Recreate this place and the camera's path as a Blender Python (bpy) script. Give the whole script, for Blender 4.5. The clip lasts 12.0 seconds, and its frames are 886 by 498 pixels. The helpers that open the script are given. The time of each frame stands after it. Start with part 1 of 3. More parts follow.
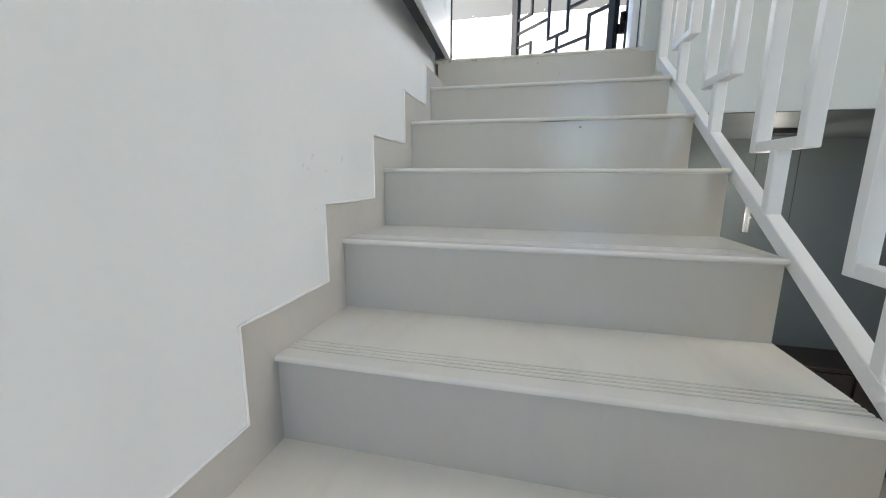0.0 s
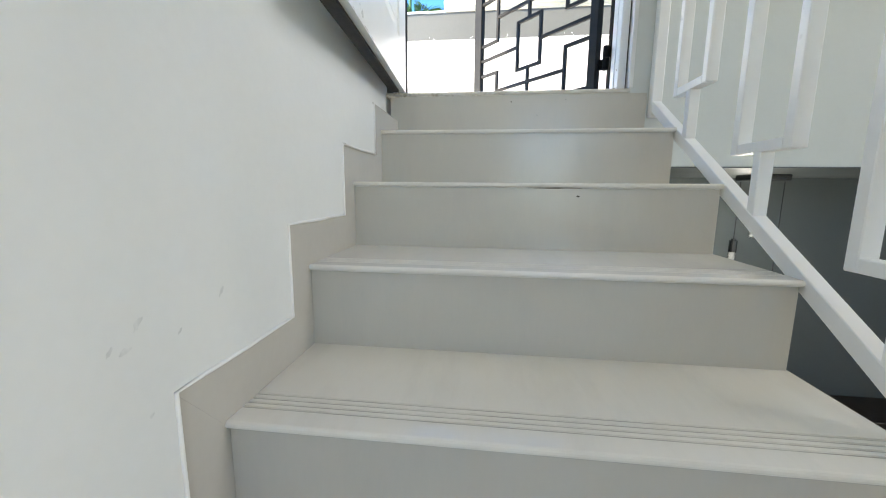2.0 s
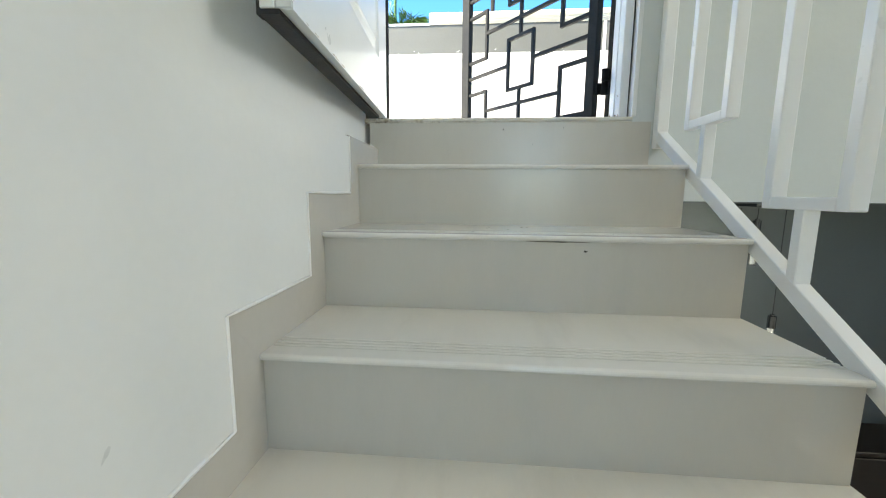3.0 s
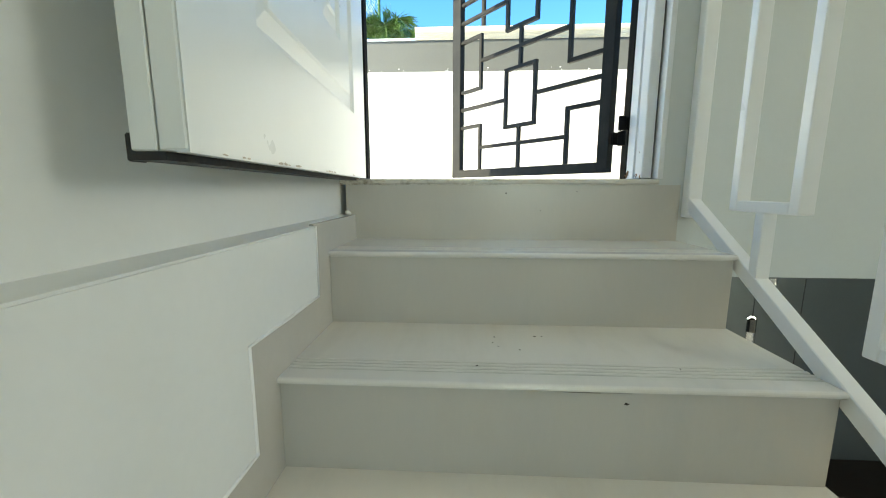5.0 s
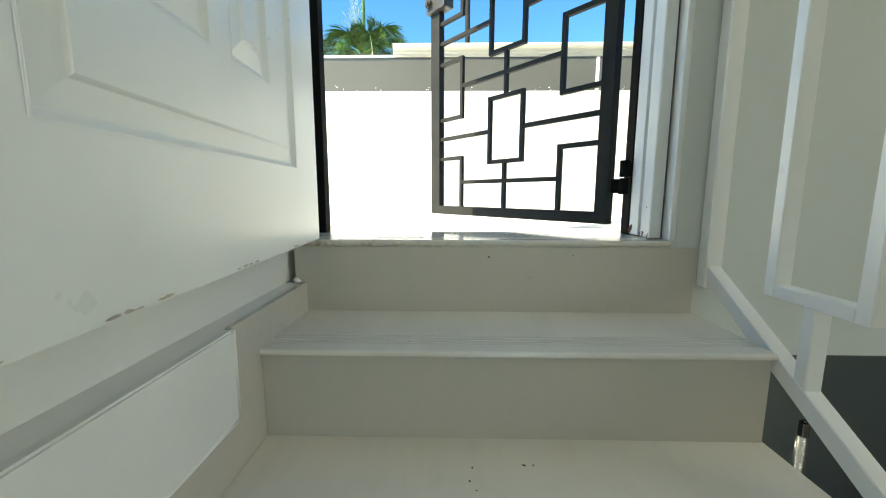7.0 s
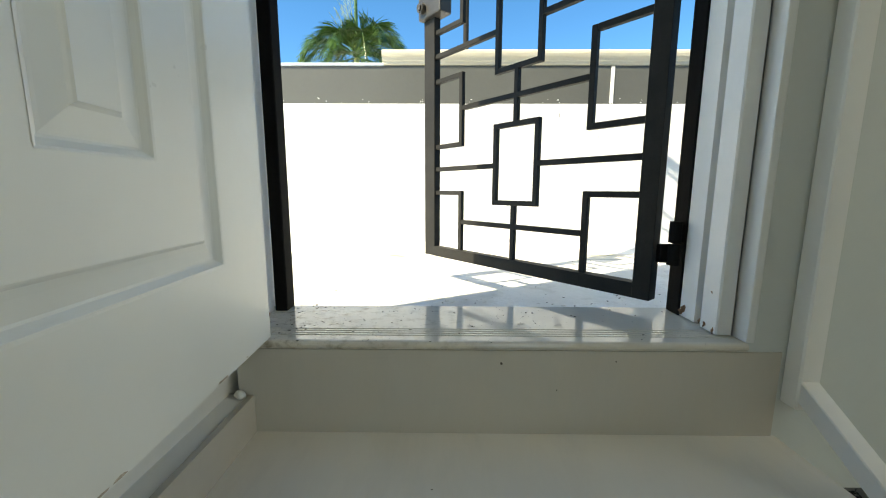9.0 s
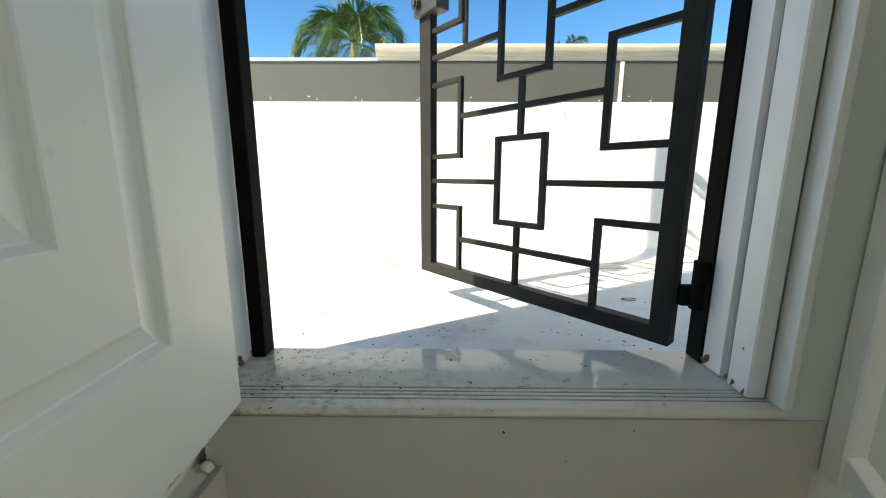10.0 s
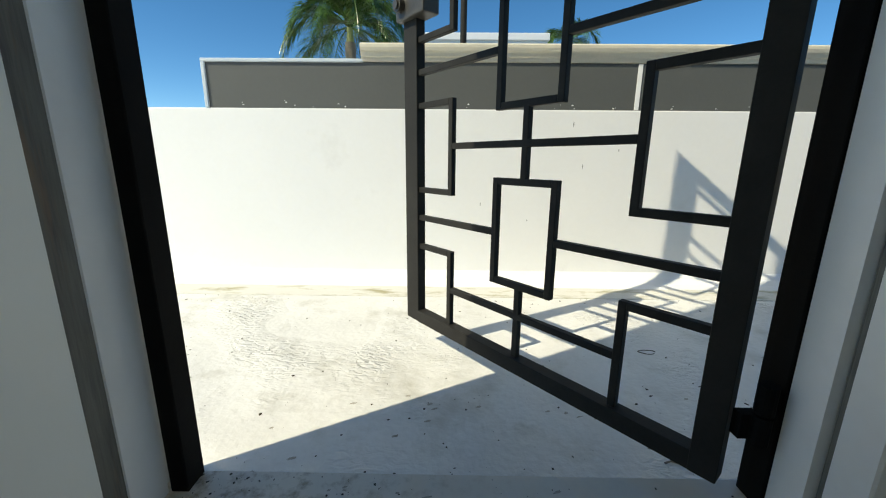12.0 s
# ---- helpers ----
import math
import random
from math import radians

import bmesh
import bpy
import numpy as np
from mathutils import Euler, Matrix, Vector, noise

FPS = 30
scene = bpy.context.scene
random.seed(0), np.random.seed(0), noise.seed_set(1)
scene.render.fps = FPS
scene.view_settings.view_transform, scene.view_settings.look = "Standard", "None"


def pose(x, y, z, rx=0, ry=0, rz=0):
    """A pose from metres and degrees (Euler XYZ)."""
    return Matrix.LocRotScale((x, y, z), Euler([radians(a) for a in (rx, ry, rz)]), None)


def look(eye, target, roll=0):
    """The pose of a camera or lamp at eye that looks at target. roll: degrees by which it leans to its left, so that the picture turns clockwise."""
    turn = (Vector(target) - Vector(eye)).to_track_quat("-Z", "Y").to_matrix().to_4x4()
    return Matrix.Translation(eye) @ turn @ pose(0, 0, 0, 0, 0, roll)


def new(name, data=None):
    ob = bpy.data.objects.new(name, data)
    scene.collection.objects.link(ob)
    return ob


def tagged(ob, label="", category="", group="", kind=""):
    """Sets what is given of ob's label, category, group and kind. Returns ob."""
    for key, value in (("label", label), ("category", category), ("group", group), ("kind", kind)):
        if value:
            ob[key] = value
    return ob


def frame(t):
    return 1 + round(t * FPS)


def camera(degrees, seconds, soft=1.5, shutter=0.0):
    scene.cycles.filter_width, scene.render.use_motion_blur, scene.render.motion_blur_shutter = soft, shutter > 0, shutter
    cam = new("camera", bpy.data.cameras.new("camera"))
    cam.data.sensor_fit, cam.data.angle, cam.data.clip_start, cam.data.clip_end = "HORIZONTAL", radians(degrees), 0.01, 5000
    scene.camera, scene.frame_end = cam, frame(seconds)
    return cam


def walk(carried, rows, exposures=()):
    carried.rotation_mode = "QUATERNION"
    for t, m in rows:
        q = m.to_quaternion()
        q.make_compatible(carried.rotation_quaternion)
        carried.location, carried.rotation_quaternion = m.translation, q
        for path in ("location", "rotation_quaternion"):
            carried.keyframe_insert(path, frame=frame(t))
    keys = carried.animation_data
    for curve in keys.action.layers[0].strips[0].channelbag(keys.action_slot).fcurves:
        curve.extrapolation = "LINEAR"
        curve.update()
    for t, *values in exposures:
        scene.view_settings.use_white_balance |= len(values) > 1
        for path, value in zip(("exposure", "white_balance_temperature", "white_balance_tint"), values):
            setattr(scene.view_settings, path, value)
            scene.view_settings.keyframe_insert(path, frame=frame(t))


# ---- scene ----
# Stairwell climbing to a roof-terrace door. x across (0 = left skirting face), y ahead, z up (0 = door sill).
cam = camera(98.5, 12.0, soft=1.1)
PATH = [
    (0, (0.502, 4.176, -0.610), (0.054, 6.090, -0.986), 0.3),
    (0.5, (0.464, 4.290, -0.576), (0.088, 6.225, -0.915), 0.4),
    (1, (0.443, 4.407, -0.534), (0.115, 6.353, -0.855), 0.5),
    (1.5, (0.421, 4.509, -0.471), (0.145, 6.465, -0.784), 0.5),
    (2, (0.408, 4.6, -0.41), (0.176, 6.562, -0.721), 0.5),
    (2.5, (0.406, 4.693, -0.348), (0.200, 6.660, -0.650), 0.4),
    (3, (0.388, 4.786, -0.292), (0.225, 6.759, -0.575), 0.5),
    (5, (0.351, 5.064, -0.033), (0.251, 7.037, -0.342), 0.1),
    (5.5, (0.368, 5.117, 0.021), (0.277, 7.091, -0.284), 0.2),
    (6, (0.38, 5.172, 0.06), (0.305, 7.148, -0.243), 0.1),
    (6.5, (0.385, 5.232, 0.087), (0.327, 7.209, -0.209), 0.1),
    (7, (0.39, 5.305, 0.119), (0.347, 7.284, -0.164), 0.1),
    (9, (0.382, 5.603, 0.288), (0.363, 7.579, -0.014), 0.2),
    (9.5, (0.383, 5.668, 0.335), (0.364, 7.64, -0.001), 0.2),
    (10, (0.39, 5.721, 0.386), (0.373, 7.685, 0.013), 0.2),
    (10.5, (0.401, 5.773, 0.423), (0.383, 7.732, 0.021), 0.1),
    (11, (0.414, 5.833, 0.452), (0.396, 7.788, 0.029), 0.2),
    (11.5, (0.423, 5.898, 0.487), (0.407, 7.85, 0.052), 0.4),
    (12, (0.424, 5.964, 0.54), (0.403, 7.913, 0.092), 0.5),
]
# seconds, stops, white balance: the clip's camera stops down and drifts slightly green towards the bright door
EXPOSURES = [(0.0, 3.20, 8100, 13), (1.0, 3.20, 8100, 12), (2.5, 3.20, 8500, 9), (3.2, 3.13, 8700, 5), (5.0, 2.86, 9300, -1), (7.0, 2.5, 9500, -1), (9.0, 2.04, 9800, 2),
             (10.0, 1.90, 9900, 4), (10.5, 1.70, 9900, 4), (11.0, 1.33, 9700, 4), (11.5, 1.08, 9200, 2), (12.0, 0.92, 8800, 1)]
walk(cam, [(t, look(eye, target, roll)) for t, eye, target, roll in PATH], EXPOSURES)

# ---- world, sun, large lights ----
SUN_AZ, SUN_EL = 30.0, 45.0   # the light travels towards this angle from +x, falling at this elevation
world = bpy.data.worlds.new("world")
scene.world = world
world.use_nodes = True
wt = world.node_tree
wt.nodes.clear()
sky = wt.nodes.new("ShaderNodeTexSky")
sky.sky_type = "NISHITA"
sky.sun_disc = False
sky.sun_elevation = radians(SUN_EL)
sky.sun_rotation = radians(90 - (SUN_AZ + 180))
sky.altitude, sky.air_density, sky.dust_density, sky.ozone_density = 1500, 0.7, 0.0, 5.0
bg = wt.nodes.new("ShaderNodeBackground")
bg.inputs["Strength"].default_value = 0.112
wo = wt.nodes.new("ShaderNodeOutputWorld")
rich = wt.nodes.new("ShaderNodeHueSaturation")
rich.inputs["Saturation"].default_value = 1.22
wt.links.new(sky.outputs[0], rich.inputs["Color"])
wt.links.new(rich.outputs[0], bg.inputs[0])
wt.links.new(bg.outputs[0], wo.inputs[0])

sun_data = bpy.data.lights.new("sun", "SUN")
sun_data.energy, sun_data.angle, sun_data.color = 2.35, radians(0.5), (1.0, 0.995, 0.985)
sun = new("sun", sun_data)
sun_dir = Vector((math.cos(radians(SUN_AZ)) * math.cos(radians(SUN_EL)), math.sin(radians(SUN_AZ)) * math.cos(radians(SUN_EL)), -math.sin(radians(SUN_EL))))
sun.matrix_world = look((0, 0, 6), Vector((0, 0, 6)) + sun_dir)


def fill_light(name, at, towards, w, h, power, colour=(0.93, 0.97, 1.0)):
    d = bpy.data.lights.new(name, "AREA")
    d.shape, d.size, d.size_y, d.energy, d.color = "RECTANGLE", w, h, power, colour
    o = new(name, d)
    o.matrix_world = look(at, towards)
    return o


# added fill lamps in two assumed window openings, unseen beside and behind the camera
fill_light("added_side_fill", (5.97, 5.4, 1.6), (0.0, 5.6, -0.4), 1.6, 1.7, 11, (0.95, 0.975, 1.0))
fill_light("added_back_fill", (1.7, 1.03, 0.1), (0.9, 5.0, -0.6), 1.8, 1.6, 1.15, (1.0, 0.98, 0.95))


# ---- materials ----
def material(name, colour, rough=0.5, metal=0.0, vary=0.06, scale=6.0, grain=180.0, bump=0.05, stain=None, stain_at=(0.55, 0.75), stain_scale=3.0, stretch=(1, 1, 1), piece=0.0, coat=0.0, rough_vary=0.08, spec=0.5, ripple=0.0):
    """Painted, stone or metal surface: broad mottling, fine grain, an optional second colour in patches."""
    m = bpy.data.materials.new(name)
    m.use_nodes = True
    t = m.node_tree
    b = t.nodes["Principled BSDF"]
    n = t.nodes.new
    co = n("ShaderNodeTexCoord")
    mp = n("ShaderNodeMapping")
    mp.inputs["Scale"].default_value = stretch
    t.links.new(co.outputs["Object"], mp.inputs[0])
    big, fine = n("ShaderNodeTexNoise"), n("ShaderNodeTexNoise")
    big.inputs["Scale"].default_value, big.inputs["Detail"].default_value = scale, 5
    fine.inputs["Scale"].default_value, fine.inputs["Detail"].default_value = grain, 3
    for k in (big, fine):
        t.links.new(mp.outputs[0], k.inputs["Vector"])
    add = n("ShaderNodeMath"); add.operation = "ADD"
    half = n("ShaderNodeMath"); half.operation = "MULTIPLY"; half.inputs[1].default_value = 0.35
    t.links.new(fine.outputs[0], half.inputs[0])
    t.links.new(big.outputs[0], add.inputs[0])
    t.links.new(half.outputs[0], add.inputs[1])
    last = add
    if piece:
        info = n("ShaderNodeObjectInfo")
        pm = n("ShaderNodeMath"); pm.operation = "MULTIPLY_ADD"; pm.inputs[1].default_value = piece
        t.links.new(info.outputs["Random"], pm.inputs[0])
        t.links.new(add.outputs[0], pm.inputs[2])
        last = pm
    ramp = n("ShaderNodeValToRGB")
    lo, hi = [c * (1 - vary) for c in colour], [min(1, c * (1 + vary)) for c in colour]
    ramp.color_ramp.elements[0].position, ramp.color_ramp.elements[1].position = 0.4, 0.95
    ramp.color_ramp.elements[0].color, ramp.color_ramp.elements[1].color = (*lo, 1), (*hi, 1)
    t.links.new(last.outputs[0], ramp.inputs[0])
    out = ramp.outputs[0]
    if stain:
        sn = n("ShaderNodeTexNoise")
        sn.inputs["Scale"].default_value, sn.inputs["Detail"].default_value, sn.inputs["Roughness"].default_value = stain_scale, 8, 0.65
        t.links.new(mp.outputs[0], sn.inputs["Vector"])
        sr = n("ShaderNodeMapRange")
        sr.inputs[1].default_value, sr.inputs[2].default_value = stain_at
        t.links.new(sn.outputs[0], sr.inputs[0])
        mx = n("ShaderNodeMix"); mx.data_type = "RGBA"
        t.links.new(sr.outputs[0], mx.inputs[0])
        t.links.new(out, mx.inputs[6])
        mx.inputs[7].default_value = (*stain, 1)
        out = mx.outputs[2]
    t.links.new(out, b.inputs["Base Color"])
    rr = n("ShaderNodeMapRange")
    rr.inputs[3].default_value, rr.inputs[4].default_value = max(0.02, rough - rough_vary), min(1, rough + rough_vary)
    t.links.new(big.outputs[0], rr.inputs[0])
    t.links.new(rr.outputs[0], b.inputs["Roughness"])
    b.inputs["Metallic"].default_value = metal
    b.inputs["Specular IOR Level"].default_value = spec
    b.inputs["Coat Weight"].default_value = coat
    b.inputs["Coat Roughness"].default_value = 0.06
    if bump:
        bp = n("ShaderNodeBump")
        bp.inputs["Strength"].default_value, bp.inputs["Distance"].default_value = bump, 0.01
        height = add.outputs[0]
        if ripple:
            # trowel ridges in patches
            wv, mask, mr = n("ShaderNodeTexNoise"), n("ShaderNodeTexNoise"), n("ShaderNodeMapRange")
            rm = n("ShaderNodeMapping")
            rm.inputs["Rotation"].default_value, rm.inputs["Scale"].default_value = (0, 0, 0.9), (30, 58, 30)
            t.links.new(co.outputs["Object"], rm.inputs[0])
            t.links.new(rm.outputs[0], wv.inputs["Vector"])
            wv.inputs["Scale"].default_value, wv.inputs["Detail"].default_value, wv.inputs["Distortion"].default_value = 1.0, 3, 0.8
            mask.inputs["Scale"].default_value = 2.2
            t.links.new(co.outputs["Object"], mask.inputs["Vector"])
            mr.inputs[1].default_value, mr.inputs[2].default_value, mr.inputs[4].default_value = 0.52, 0.68, ripple
            t.links.new(mask.outputs[0], mr.inputs[0])
            ml = n("ShaderNodeMath"); ml.operation = "MULTIPLY"
            t.links.new(wv.outputs[0], ml.inputs[0]); t.links.new(mr.outputs[0], ml.inputs[1])
            sm = n("ShaderNodeMath"); sm.operation = "ADD"
            t.links.new(ml.outputs[0], sm.inputs[0]); t.links.new(add.outputs[0], sm.inputs[1])
            height = sm.outputs[0]
        t.links.new(height, bp.inputs["Height"])
        t.links.new(bp.outputs[0], b.inputs["Normal"])
    return m


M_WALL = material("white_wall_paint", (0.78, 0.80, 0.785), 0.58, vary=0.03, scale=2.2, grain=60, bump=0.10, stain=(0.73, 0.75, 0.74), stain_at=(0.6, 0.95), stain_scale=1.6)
# White wall's paint darkened: the door wall's shade is in the colour.
M_NWALL = material("white_wall_paint_shaded", (0.60, 0.635, 0.62), 0.55, vary=0.03, scale=2.2, grain=60, bump=0.10, stain=(0.565, 0.595, 0.58), stain_at=(0.6, 0.95), stain_scale=1.6)
M_GREY = material("dark_grey_wall_paint", (0.110, 0.130, 0.134), 0.5, vary=0.06, scale=2, grain=70, bump=0.08)
M_CEIL = material("white_ceiling_paint", (0.78, 0.79, 0.78), 0.7, vary=0.03, scale=2, bump=0.08)
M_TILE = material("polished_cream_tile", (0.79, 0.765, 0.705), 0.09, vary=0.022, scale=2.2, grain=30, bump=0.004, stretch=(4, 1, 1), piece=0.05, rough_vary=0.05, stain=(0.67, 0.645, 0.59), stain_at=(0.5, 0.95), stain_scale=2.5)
# Riser copy of the tread tile, darkened to carry the risers' shade.
M_RISER = material("satin_cream_riser_tile_shaded", (0.585, 0.555, 0.495), 0.22, vary=0.022, scale=2.2, grain=30, bump=0.004, stretch=(4, 1, 1), piece=0.05, rough_vary=0.05, stain=(0.525, 0.505, 0.455), stain_at=(0.48, 0.9), stain_scale=2.2)
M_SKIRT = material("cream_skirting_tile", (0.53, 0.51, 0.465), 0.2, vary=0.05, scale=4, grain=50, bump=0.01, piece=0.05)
M_SILL = material("dusty_marble_sill", (0.72, 0.685, 0.61), 0.08, vary=0.06, scale=5, grain=70, bump=0.01, stain=(0.38, 0.33, 0.25), stain_at=(0.50, 0.68), stain_scale=36, rough_vary=0.05)
SILL_DIRT = M_SILL.node_tree
_mix = [k for k in SILL_DIRT.nodes if k.bl_idname == "ShaderNodeMix"][0]
_amount = _mix.inputs[0].links[0].from_socket
_pos, _xyz, _fall, _mul = (SILL_DIRT.nodes.new(k) for k in ("ShaderNodeTexCoord", "ShaderNodeSeparateXYZ", "ShaderNodeMapRange", "ShaderNodeMath"))
_fall.inputs[1].default_value, _fall.inputs[2].default_value, _fall.inputs[3].default_value, _fall.inputs[4].default_value = 0.1, 0.6, 1.0, 0.06
_mul.operation = "MULTIPLY"
SILL_DIRT.links.new(_pos.outputs["Object"], _xyz.inputs[0])
SILL_DIRT.links.new(_xyz.outputs[0], _fall.inputs[0])
SILL_DIRT.links.new(_fall.outputs[0], _mul.inputs[0])
SILL_DIRT.links.new(_amount, _mul.inputs[1])
SILL_DIRT.links.new(_mul.outputs[0], _mix.inputs[0])
M_CONC = material("grey_concrete", (0.35, 0.34, 0.32), 0.8, vary=0.12, scale=5, bump=0.2)
M_DOOR = material("white_door_paint", (0.77, 0.80, 0.785), 0.30, vary=0.025, scale=4.5, grain=16, bump=0.09)
M_DOORFR = material("white_frame_paint", (0.76, 0.78, 0.78), 0.35, vary=0.04, scale=8, grain=60, bump=0.04)
M_RAIL = material("white_rail_enamel", (0.86, 0.87, 0.86), 0.30, vary=0.02, scale=5, grain=50, bump=0.03)
M_IRON = material("black_iron_paint", (0.027, 0.0265, 0.025), 0.55, spec=0.12, vary=0.25, scale=14, grain=160, bump=0.10)
# Darker copy of the gate's iron paint; the posts' shade is baked in.
M_POST = material("black_iron_paint_shaded", (0.010, 0.0098, 0.0095), 0.75, spec=0.06, vary=0.3, scale=10, grain=120, bump=0.1)
M_BLACK = material("black_rubber", (0.012, 0.012, 0.012), 0.6, vary=0.3, scale=20, bump=0.2)
M_SEAL = material("streaked_grey_seal", (0.13, 0.13, 0.115), 0.7, vary=0.4, scale=25, grain=120, bump=0.2, stretch=(3, 3, 0.25), stain=(0.20, 0.13, 0.08), stain_at=(0.6, 0.75), stain_scale=12)
M_RUST = material("rusted_chipped_paint", (0.24, 0.13, 0.07), 0.85, vary=0.4, scale=60, grain=300, bump=0.6)
M_STEEL = material("worn_steel_lock", (0.05, 0.048, 0.044), 0.42, metal=0.0, vary=0.2, scale=30, bump=0.1)
M_OUTWALL = material("white_parapet_paint", (0.84, 0.84, 0.83), 0.75, vary=0.025, scale=1.8, grain=45, bump=0.16, stain=(0.70, 0.69, 0.66), stain_at=(0.6, 0.9), stain_scale=2.5)
M_FLOOR = material("weathered_terrace_screed", (0.73, 0.725, 0.695), 0.8, vary=0.09, scale=5, grain=60, bump=0.7, stain=(0.50, 0.485, 0.43), stain_at=(0.52, 0.78), stain_scale=7, ripple=3.2)
M_COVE = material("stained_mortar_fillet", (0.68, 0.665, 0.61), 0.8, vary=0.08, scale=9, grain=90, bump=0.35, stain=(0.36, 0.33, 0.20), stain_at=(0.50, 0.68), stain_scale=9, stretch=(0.6, 2, 2))
M_BAND = material("grey_band_paint", (0.095, 0.100, 0.096), 0.7, vary=0.06, scale=3, grain=60, bump=0.15)
M_CREAM = material("cream_coping_stone", (0.66, 0.61, 0.49), 0.75, vary=0.06, scale=8, grain=90, bump=0.2)
M_BLUE = material("pale_blue_edge_paint", (0.55, 0.62, 0.68), 0.6, vary=0.04, scale=5, bump=0.1)
M_LAND = material("dry_ground", (0.22, 0.20, 0.14), 0.95, vary=0.2, scale=0.3, grain=4, bump=0.2, stain=(0.10, 0.13, 0.05), stain_scale=0.05)
M_SPECK = material("dark_dirt", (0.06, 0.05, 0.035), 0.95, vary=0.4, scale=200, bump=0.3)
M_SCUFF = material("grey_scuff", (0.69, 0.71, 0.70), 0.6, vary=0.15, scale=80, bump=0.05)
M_SMEAR = material("dried_mud_smear", (0.36, 0.34, 0.285), 0.3, vary=0.2, scale=60, grain=200, bump=0.05)
M_GRIME = material("groove_grime", (0.46, 0.445, 0.39), 0.8, vary=0.3, scale=40, grain=150, bump=0.1, stretch=(0.3, 1, 1))
M_DARKWOOD = material("dark_stained_wood", (0.016, 0.011, 0.009), 0.35, vary=0.3, scale=6, grain=60, bump=0.05, stretch=(1, 8, 8))
M_BLACKGLOSS = material("black_leather", (0.012, 0.012, 0.013), 0.35, vary=0.2, scale=12, bump=0.12)
M_LOWFLOOR = material("lower_floor_tile", (0.45, 0.43, 0.40), 0.2, vary=0.05, scale=2, bump=0.01)
M_TRUNK = material("palm_trunk", (0.23, 0.20, 0.16), 0.9, vary=0.25, scale=5, grain=40, bump=0.4)
M_FROND = material("palm_leaf", (0.075, 0.15, 0.035), 0.28, vary=0.5, scale=6, grain=30, bump=0.0)
M_SPEAR = material("young_palm_leaf", (0.30, 0.33, 0.12), 0.5, vary=0.25, scale=3, bump=0.0)
M_WOODEDGE = material("chipped_door_edge", (0.50, 0.45, 0.38), 0.8, vary=0.4, scale=70, grain=250, bump=0.5)


def glass(name, colour=(1, 1, 1), rough=0.05):
    m = bpy.data.materials.new(name)
    m.use_nodes = True
    b = m.node_tree.nodes["Principled BSDF"]
    b.inputs["Base Color"].default_value = (*colour, 1)
    b.inputs["Alpha"].default_value = 0.16
    b.inputs["Roughness"].default_value = rough
    return m


def glow(name, colour, strength):
    """Lit crystal rod: bright bubbles in clear glass."""
    m = bpy.data.materials.new(name)
    m.use_nodes = True
    t = m.node_tree
    b = t.nodes["Principled BSDF"]
    v = t.nodes.new("ShaderNodeTexVoronoi")
    v.inputs["Scale"].default_value = 95
    co = t.nodes.new("ShaderNodeTexCoord")
    t.links.new(co.outputs["Object"], v.inputs["Vector"])
    r = t.nodes.new("ShaderNodeMapRange")
    r.inputs[1].default_value, r.inputs[2].default_value, r.inputs[3].default_value, r.inputs[4].default_value = 0.25, 0.6, strength, 0.05
    t.links.new(v.outputs["Distance"], r.inputs[0])
    b.inputs["Base Color"].default_value = (0.22, 0.25, 0.26, 1)
    b.inputs["Emission Color"].default_value = (*colour, 1)
    t.links.new(r.outputs[0], b.inputs["Emission Strength"])
    b.inputs["Roughness"].default_value = 0.15
    return m


M_GLASS = glass("clear_glass", (0.12, 0.14, 0.14))
M_CRYSTAL = glow("lit_bubble_crystal", (0.85, 0.93, 1.0), 0.02)
M_BUBBLE = glow("bright_bubbles", (0.95, 0.98, 1.0), 0.4)
M_DARKCHROME = material("dark_chrome", (0.16, 0.165, 0.17), 0.18, metal=1.0, vary=0.05, bump=0.0)


# ---- builders ----
def part(name, bm, mat, parent=None, label="", smooth=False):
    me = bpy.data.meshes.new(name)
    if smooth:
        for f in bm.faces:
            f.smooth = True
    bm.to_mesh(me)
    bm.free()
    me.materials.append(mat)
    ob = new(name, me)
    if parent:
        ob.parent = parent
    if label:
        ob["label"] = label
    return ob


def empty(name, at=(0, 0, 0), **tags):
    e = new(name)
    e.location = at
    e.empty_display_size = 0.05
    bpy.context.view_layer.update()
    return tagged(e, **tags)


def add_box(bm, lo, hi, bevel=0.0, seg=1):
    c = [(a + b) / 2 for a, b in zip(lo, hi)]
    d = [abs(b - a) for a, b in zip(lo, hi)]
    r = bmesh.ops.create_cube(bm, size=1.0, matrix=Matrix.Translation(c) @ Matrix.Diagonal((*d, 1)))
    if bevel:
        vs = set(r["verts"])
        es = [e for e in bm.edges if e.verts[0] in vs and e.verts[1] in vs]
        bmesh.ops.bevel(bm, geom=es, offset=bevel, segments=seg, affect="EDGES", profile=0.6)
    return bm


def box(lo, hi, bevel=0.0, seg=1):
    return add_box(bmesh.new(), lo, hi, bevel, seg)


